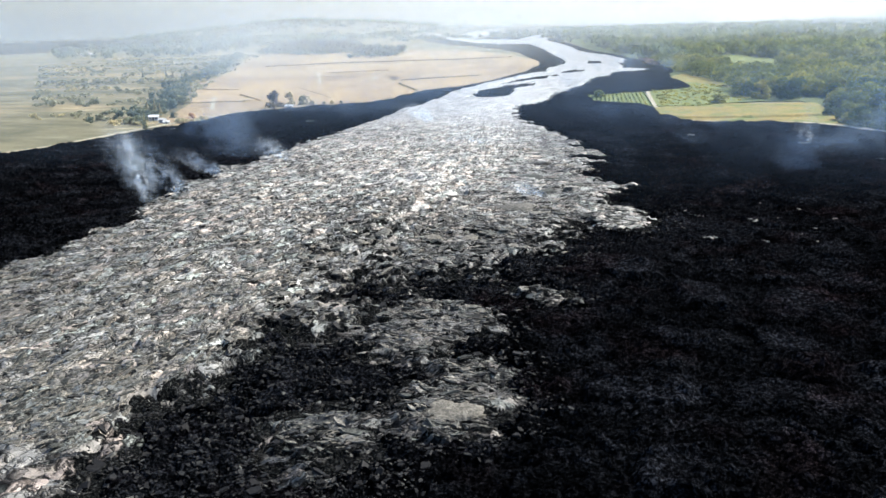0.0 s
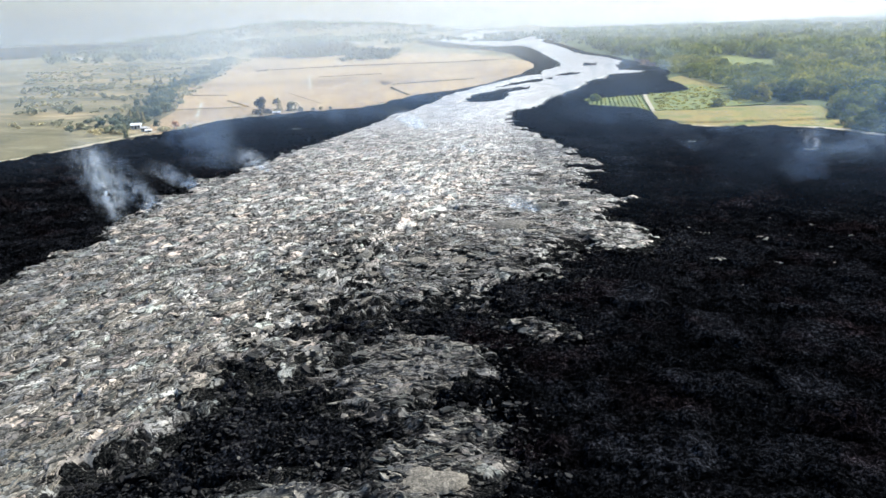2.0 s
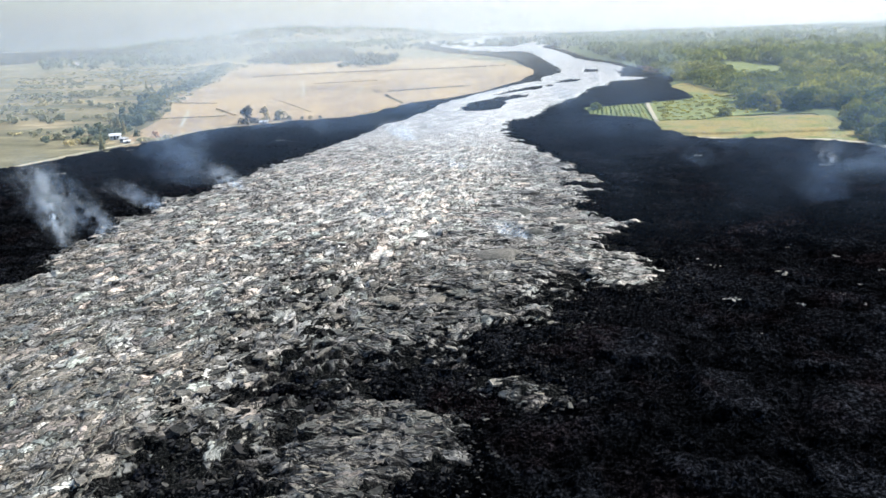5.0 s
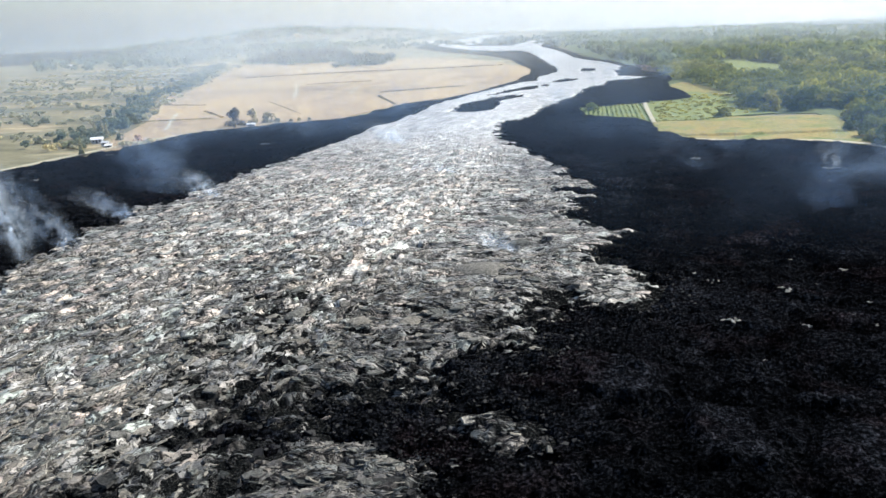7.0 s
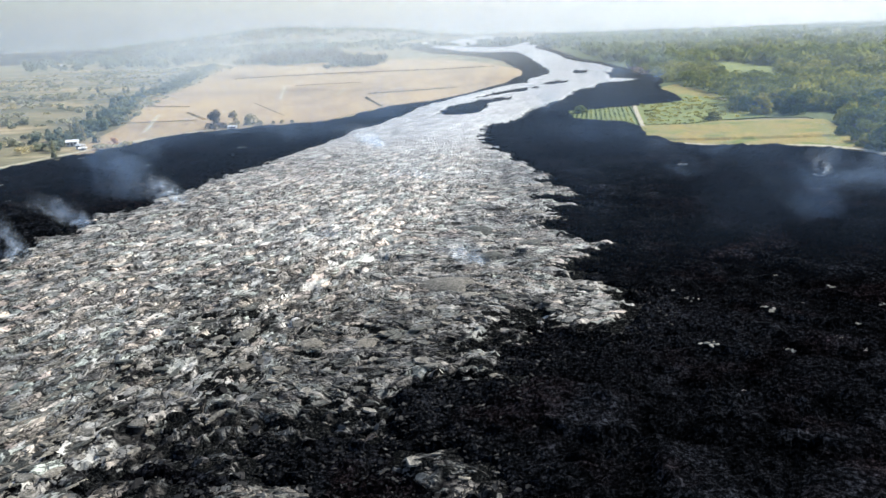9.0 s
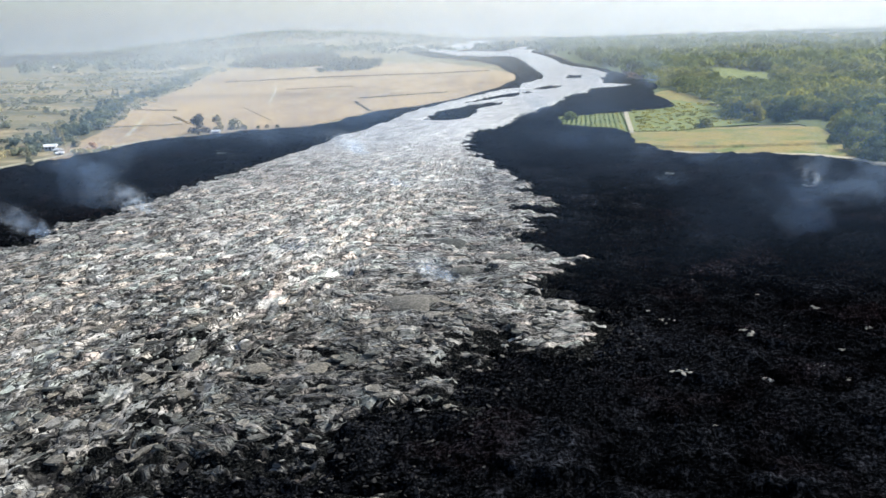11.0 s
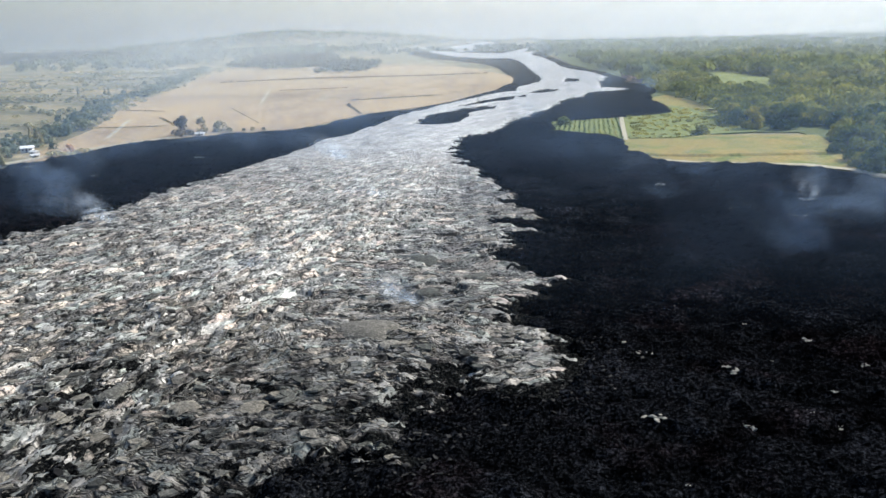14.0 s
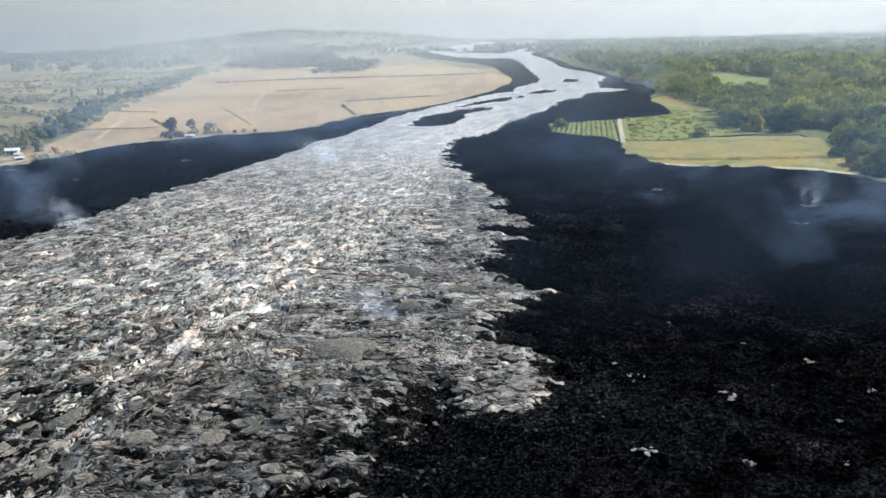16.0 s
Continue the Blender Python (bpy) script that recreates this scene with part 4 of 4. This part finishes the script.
def track(line, width, label, z=0.42):
    verts = []
    for k, (x, y) in enumerate(line):
        a, b = line[max(k - 1, 0)], line[min(k + 1, len(line) - 1)]
        n = Vector((a[1] - b[1], b[0] - a[0])).normalized() * width / 2
        verts += [(x + n.x, y + n.y, z), (x - n.x, y - n.y, z)]
    faces = [(2 * k + 1, 2 * k + 3, 2 * k + 2, 2 * k) for k in range(len(line) - 1)]
    tagged(new("track", link_mesh("track", verts, faces, PALE)), label, "track", kind="structure")


track([(54, 500), (56, 560), (59, 632)], 2.6, "pale dirt track between the crop fields", 0.6)
track([(58, 436), (80, 426), (104, 424), (124, 421), (138, 409), (150, 386)], 5.0, "pale dusty margin beside the black lava", 0.75)
for line in ([(-255, 512), (-302, 617)], [(-245, 730), (-275, 820), (-310, 919)], [(-200, 760), (-215, 840)], [(-160, 800), (-150, 850)], [(-262, 575), (-255, 640)]):
    track(line, 3.0, "pale worn track over the dry field")
track([(-330, 300), (-282, 322), (-266, 352), (-255, 405), (-243, 452), (-228, 492), (-207, 528)], 5.0, "pale ashy verge along the lava edge", 0.5)


# ---- smoke ----
def smoke_material(name, colour, density, grain):
    m = bpy.data.materials.new(name)
    m.use_nodes = True
    nt = m.node_tree
    nt.nodes.remove(nt.nodes["Principled BSDF"])
    uv = nt.nodes.new("ShaderNodeUVMap")
    sep = nt.nodes.new("ShaderNodeSeparateXYZ")
    nt.links.new(uv.outputs[0], sep.inputs[0])

    def math_node(op, a, b=0.0):
        r = nt.nodes.new("ShaderNodeMath")
        r.operation = op
        for socket, value in zip(r.inputs, (a, b)):
            if isinstance(value, bpy.types.NodeSocket):
                nt.links.new(value, socket)
            else:
                socket.default_value = value
        return r.outputs[0]

    def hump(v):
        return math_node("MULTIPLY", math_node("MULTIPLY", v, math_node("SUBTRACT", 1.0, v)), 4.0)

    side = math_node("POWER", hump(sep.outputs[0]), 1.7)
    fade = math_node("POWER", math_node("SUBTRACT", 1.0, sep.outputs[1]), 1.3)
    start = math_node("MINIMUM", math_node("MULTIPLY", sep.outputs[1], 5.0), 1.0)
    puff = nt.nodes.new("ShaderNodeMapRange")
    puff.interpolation_type = "SMOOTHSTEP"
    puff.inputs["From Min"].default_value, puff.inputs["From Max"].default_value = 0.36, 0.72
    nt.links.new(noise_tex(nt, coords(nt), grain, 5, 0.62, 1.4), puff.inputs["Value"])
    fac = math_node("MULTIPLY", math_node("MULTIPLY", side, fade), math_node("MULTIPLY", start, puff.outputs[0]))
    fac = math_node("MULTIPLY", fac, density)
    clear, scatter, thin = (nt.nodes.new("ShaderNodeBsdf" + k) for k in ("Transparent", "Translucent", "Diffuse"))
    for sh in (scatter, thin):
        sh.inputs["Color"].default_value = (*colour, 1)
    both, out = nt.nodes.new("ShaderNodeMixShader"), nt.nodes.new("ShaderNodeMixShader")
    nt.links.new(scatter.outputs[0], both.inputs[1])
    nt.links.new(thin.outputs[0], both.inputs[2])
    nt.links.new(fac, out.inputs[0])
    nt.links.new(clear.outputs[0], out.inputs[1])
    nt.links.new(both.outputs[0], out.inputs[2])
    nt.links.new(out.outputs[0], nt.nodes["Material Output"].inputs["Surface"])
    return m


STEAM = smoke_material("white_steam", (0.76, 0.86, 0.97), 0.5, 0.2)
BLUE_SMOKE = smoke_material("blue_smoke", (0.46, 0.64, 0.92), 0.28, 0.045)


def smoke(name, x, y, z, height, drift, width, layers, mat, label, seed):
    """Smoke from a vent: a few billowing, leaning layers that widen as they rise; drift: how far the wind carries the top."""
    rnd = random.Random(seed)
    root = new(name)
    root.location = (x, y, z)
    for n in range(layers):
        verts, uvs = [], []
        rows, cols = 14, 7
        dx, dy, lift, w = drift[0] * rnd.uniform(0.7, 1.2), drift[1] + rnd.uniform(-4, 4), height * rnd.uniform(0.75, 1.1), width * rnd.uniform(0.7, 1.2)
        turn = rnd.uniform(-0.5, 0.5)
        for j in range(rows):
            s = j / (rows - 1)
            for k in range(cols):
                u = 2 * k / (cols - 1) - 1
                half = w * (0.3 + 0.7 * s**0.7)
                wob = 0.18 * w * math.sin(5 * s + n * 2.1 + 2 * u) * s
                verts.append((dx * s**1.2 + u * half * math.cos(turn) + wob, dy * s + u * half * math.sin(turn) + 0.3 * w * (1 - u * u) * s + n * 0.8, lift * s**0.8 + 0.1 * half * math.sin(3 * u + n)))
                uvs.append((k / (cols - 1), s))
        faces = grid_faces(rows, cols)
        me = link_mesh("plume", verts, faces, mat, True)
        layer = me.uv_layers.new(name="UVMap")
        layer.data.foreach_set("uv", np.array(uvs)[faces.ravel()].astype(np.float32).ravel())
        part_mesh("plume", me, root)
    return tagged(root, label, "smoke", "smoke from vents in the lava")


for n, (x, y, h, dx, w, k) in enumerate(((-128, 226, 13, -20, 6, 3), (-137, 217, 20, -15, 9, 3), (-132, 261, 9, -17, 6, 3), (-117, 291, 8, -14, 7, 2), (-13, 234, 4, -7, 4, 3), (-8, 227, 5, -5, 3, 2),
                                       (-46, 243, 4, -7, 5, 2), (-78, 415, 9, -16, 10, 2), (-40, 330, 5, -9, 7, 2), (104, 345, 8, -4, 3, 2))):
    smoke("smoke", x, y, 1.2, h * 1.5, (dx * 1.2, 3), w * 2.0, 3, STEAM, "white smoke drifting from a vent in the lava", n)
for n, (x, y, h, dx, w) in enumerate(((-140, 300, 36, -45, 45), (-180, 360, 32, -35, 60), (-190, 410, 30, -30, 60), (-120, 450, 28, -30, 50), (-60, 700, 24, -30, 50), (-160, 480, 24, -30, 60), (-110, 540, 24, -30, 50),
                                    (70, 350, 30, -30, 50), (110, 310, 26, -30, 45), (85, 275, 22, -26, 30), (30, 430, 24, -25, 45),
                                    (0, 560, 24, -20, 40), (40, 700, 28, -20, 45), (95, 780, 34, -14, 45), (60, 840, 34, -14, 45), (-60, 800, 26, -30, 60), (-135, 225, 34, -34, 26), (-110, 600, 24, -30, 40), (150, 320, 26, -30, 40))):
    smoke("smoke", x, y, 0.5, h, (dx, 8), w, 1, BLUE_SMOKE, "thin blue smoke drifting low over the black lava", 50 + n)


# ---- houses ----
def house(x, y, turn, lx, ly, wall, mat_roof, label):
    root = new("house")
    bm = bmesh.new()
    box(bm, 0, 0, wall / 2 - 0.4, lx, ly, wall + 0.8)
    part("wall", bm, WHITE, root)
    bm = bmesh.new()
    e, ridge = 0.5, ly * 0.28
    vs = [bm.verts.new(p) for p in ((-lx / 2 - e, -ly / 2 - e, wall - 0.1), (lx / 2 + e, -ly / 2 - e, wall - 0.1), (lx / 2 + e, ly / 2 + e, wall - 0.1), (-lx / 2 - e, ly / 2 + e, wall - 0.1),
                                   (-lx / 2 - e, 0, wall + ridge), (lx / 2 + e, 0, wall + ridge))]
    for f in ((0, 1, 5, 4), (2, 3, 4, 5), (0, 4, 3), (1, 2, 5), (3, 2, 1, 0)):
        bm.faces.new([vs[i] for i in f])
    part("roof", bm, mat_roof, root)
    for k in (-1, 1):
        bm = bmesh.new()
        box(bm, k * lx * 0.3, -ly / 2 - 0.02, wall * 0.55, lx * 0.16, 0.1, wall * 0.35)
        part("window", bm, DARK, root)
    bm = bmesh.new()
    box(bm, 0, -ly / 2 - 0.02, 1.0, 1.0, 0.1, 2.0)
    part("door", bm, DARK, root)
    root.matrix_basis = pose(x, y, -0.3, 0, 0, turn)
    return tagged(root, label, "house")


for x, y, turn, lx, ly, wall, roof, text in (
        (-272, 462, 20, 6, 4, 2.4, ROOF, "white farm building with a grey metal roof"), (-259, 450, -15, 4, 3, 2.0, WHITE, "small white shed by the lava edge"),
        (-251, 440, 30, 3.5, 2.5, 1.8, WHITE, "small white shed by the lava edge"), (-202, 527, 10, 5, 3, 1.6, WHITE, "low white shed beside the trees"),
        (282, 1974, 10, 16, 12, 6, WHITE, "distant white house among the woods"), (134, 1218, -10, 14, 8, 4, ROOF, "distant pale house beside the lava channel"),
        (80, 1692, 5, 30, 12, 4, ROOF, "distant long pale shed"), (446, 1948, 0, 40, 14, 5, ROOF, "distant long pale roof among the woods"),
        (-946, 1910, 10, 14, 9, 5, WHITE, "distant white farm buildings in the haze"), (-1164, 3287, 0, 60, 20, 6, WHITE, "distant long white greenhouse in the haze"),
        (-984, 4300, 0, 90, 25, 7, WHITE, "distant long white greenhouse in the haze"), (-1500, 3500, 0, 70, 25, 7, WHITE, "distant long white greenhouse in the haze"),
        (-1152, 1724, 5, 24, 9, 3, WHITE, "distant long white greenhouse in the haze"), (-463, 2608, 0, 60, 20, 5, WHITE, "distant long white greenhouse in the haze")):
    house(x, y, turn, lx, ly, wall, roof, text)


# ---- pale rocks on the black lava ----
def ground_at(x, y):
    return float(np.maximum(black_height(np.array([x]), np.array([y])), -0.4)[0])


def pale_rock(x, y, size, seed):
    rnd = random.Random(seed)
    root = new("pale_rock")
    size *= 0.8
    for k in range(rnd.randint(6, 10)):
        bm = bmesh.new()
        m = pose(rnd.gauss(0, 0.6) * size, rnd.gauss(0, 0.4) * size, rnd.uniform(0.0, 0.12) * size, rnd.uniform(-25, 25), rnd.uniform(-25, 25), rnd.uniform(0, 360))
        bmesh.ops.create_icosphere(bm, subdivisions=2, radius=1)
        stretch = Vector((size * rnd.uniform(0.14, 0.42), size * rnd.uniform(0.1, 0.28), size * rnd.uniform(0.05, 0.12)))
        off = Vector((rnd.uniform(0, 50), k, seed))
        for v in bm.verts:
            v.co *= 1 + 0.7 * noise.noise(v.co * 1.6 + off)
            v.co = m @ Vector(a * b for a, b in zip(v.co, stretch))
        part("chunk", bm, ROCK, root)
    root.location = (x, y, ground_at(x, y))
    return tagged(root, "pale broken slabs of rock lying on black lava", "rock", "pale rocks on the lava")


for n, (x, y, size) in enumerate(((37.8, 184.5, 1.7), (51.2, 184, 1.9), (38, 210, 1.6), (35, 213, 1.0), (53, 201, 2.0), (51, 203, 1.0), (68, 219, 1.0), (66, 197, 0.9), (60, 188, 0.8), (74, 208, 0.9), (59, 209, 0.7),
                                 (67, 210, 0.7), (64, 186, 0.8), (120, 343, 2.0), (103, 344, 3.2), (93, 320, 2.6), (0, 140, 1.2), (46, 233, 0.7), (40, 168, 0.7), (58, 225, 0.8), (57, 366, 2.4), (75, 330, 1.6),
                                 (118, 300, 1.8), (-215, 330, 2.0), (-200, 345, 1.6), (-190, 300, 1.6), (-225, 400, 2.2), (-150, 420, 2.0), (-175, 375, 1.8))):
    pale_rock(x, y, size, n)


# ---- plates of the crust ----
def slab_verts(rnd, sides=6):
    """An irregular flat plate of unit size: top and bottom rings."""
    a = np.sort(rnd.uniform(0, 2 * math.pi, sides)) * 0.35 + np.linspace(0, 2 * math.pi, sides, endpoint=False) * 0.65 + 0.6
    r = rnd.uniform(0.65, 1.15, sides)
    ring = np.stack([np.cos(a) * r * 1.15, np.sin(a) * r * 0.8], 1)
    top = np.c_[ring * 0.88, 0.10 + rnd.uniform(-0.04, 0.04, sides)]
    return np.concatenate([top, np.c_[ring, np.full(sides, -0.12)]])


def slab_faces(sides=6):
    f = [(0, k, k + 1) for k in range(1, sides - 1)]
    for k in range(sides):
        a, b = k, (k + 1) % sides
        f += [(a, a + sides, b), (b, a + sides, b + sides)]
    return np.array(f)


SLAB_KINDS = [slab_verts(rng) for _ in range(12)]
SLAB_FACES = slab_faces()
d = np.exp(rng.uniform(math.log(98), math.log(270), 90000))
x = rng.uniform(-0.82, 0.3, len(d)) * d
y = d - 30
height, cover = silver_height(x, y)
sparse = smooth(-1, 5, cover) * (0.35 + 0.65 * fbm(x / 7, y / 7, 2, 80))
pick = np.nonzero((rng.random(len(d)) < sparse) & (cover > -4))[0][:15000]
rest = np.where(cover[pick] > 1, height[pick], np.maximum(height[pick], black_height(x[pick], y[pick])))
ux, uy = flow_way(x[pick], y[pick])
along = np.arctan2(uy, ux)
verts, faces = [], []
for n, i in enumerate(pick):
    size = min(1.5, max(0.16, 0.34 * math.exp(0.6 * rng.standard_normal())))
    turn = np.array(Euler((rng.normal(0, 0.2), rng.normal(0, 0.2), along[n] + rng.normal(0, 0.35))).to_matrix())
    verts.append((SLAB_KINDS[n % 12] * (size * 1.7, size * 0.7, size * 0.8)) @ turn.T + (x[i], y[i], rest[n] - 0.05 * size))
    faces.append(SLAB_FACES + n * 12)
crust = new("crust_slabs", link_mesh("crust_slabs", np.concatenate(verts), np.concatenate(faces), SLABS))
tagged(crust, "countless tilted slabs of silver-grey lava crust", "lava slabs", kind="stuff")
# darker broken slabs and clinker where the crust gives way to the black
x, y = rng.uniform(-75, 45, 60000), np.exp(rng.uniform(math.log(45), math.log(235), 60000))
height, cover = silver_height(x, y)
zone = smooth(-15, -3, cover) * smooth(3, 0, cover) * smooth(-90, -60, x) * smooth(230, 190, y)
pick = np.nonzero(rng.random(len(x)) < 0.6 * zone)[0][:7000]
rest = np.maximum(height[pick], black_height(x[pick], y[pick]))
verts, faces = [], []
for n, i in enumerate(pick):
    size = min(1.6, max(0.14, 0.25 * math.exp(0.55 * rng.standard_normal())))
    turn = np.array(Euler((rng.normal(0, 0.35), rng.normal(0, 0.35), rng.uniform(0, 6.28))).to_matrix())
    verts.append((SLAB_KINDS[n % 12] * size) @ turn.T + (x[i], y[i], rest[n] + 0.03))
    faces.append(SLAB_FACES + n * 12)
clinker = new("clinker", link_mesh("clinker", np.concatenate(verts), np.concatenate(faces), CLINKER))
tagged(clinker, "dark grey broken clinker at the margin of the flow", "rubble", kind="stuff")
meshes = [link_mesh("plate", v, SLAB_FACES, PLATE) for v in SLAB_KINDS]
x, y = rng.uniform(-72, 24, 4000), rng.uniform(96, 222, 4000)
height, cover = silver_height(x, y)
pick = np.nonzero((cover > 0) & (cover < 12))[0][:290]
for n, i in enumerate(pick):
    ob = new("plate", meshes[n % 12])
    ob.parent = lava_flow
    size = rng.uniform(0.6, 1.7)
    ob.matrix_basis = pose(x[i], y[i], height[i] + 0.05, rng.normal(0, 8), rng.normal(0, 8), rng.uniform(-50, 50)) @ Matrix.Diagonal((size, size, size * 0.8, 1))
# a few wide smooth plates lie flat in the broken crust, some of them domed
def wide_plate(x, y, rx, ry, turn, rise, seed):
    rnd = random.Random(seed)
    bm = bmesh.new()
    rings = []
    for j in range(7):
        r = j / 6
        ring = []
        for k in range(22):
            a = k * math.tau / 22
            edge = 1 + 0.45 * noise.noise(Vector((math.cos(a) * 1.3, math.sin(a) * 1.3, seed))) + 0.06 * rnd.uniform(-1, 1) * (j == 6)
            h = rise * (1 - r * r) + 0.12 * noise.noise(Vector((r * 3 * math.cos(a), r * 3 * math.sin(a), seed + 7.0)))
            ring.append(bm.verts.new((rx * r * edge * math.cos(a), ry * r * edge * math.sin(a), h - (0.35 if j == 6 else 0.0))))
            if j == 0:
                ring = ring * 22
                break
        rings.append(ring)
    for inner, outer in zip(rings, rings[1:]):
        for k in range(22):
            n = (k + 1) % 22
            bm.faces.new([inner[k], outer[k], outer[n]] if inner[0] is inner[1] else [inner[k], outer[k], outer[n], inner[n]])
    for f in bm.faces:
        f.smooth = True
    ob = part("plate", bm, PLATE, lava_flow)
    top, _ = silver_height(np.array([x]), np.array([y]))
    ob.matrix_basis = pose(x, y, float(top[0]) + 0.2, 3, -4, turn)


for n, (x, y, rx, ry, turn, rise) in enumerate(((-14, 213, 7.5, 5.0, -20, 1.2), (-12, 262, 5.0, 4.5, 10, 0.5), (-6, 236, 3.4, 2.6, -40, 0.4), (3, 250, 3.6, 2.0, 20, 0.3), (2, 281, 3.2, 2.0, 0, 0.3),
                                             (-24, 181, 3.0, 1.8, 60, 0.3), (-34, 179, 2.8, 1.7, 30, 0.3), (-48, 182, 2.8, 1.7, 70, 0.4), (-8, 207, 2.4, 1.5, 15, 0.2), (-15, 86, 4.5, 3.4, 10, 0.3))):
    wide_plate(x, y, rx, ry, turn, rise, n)
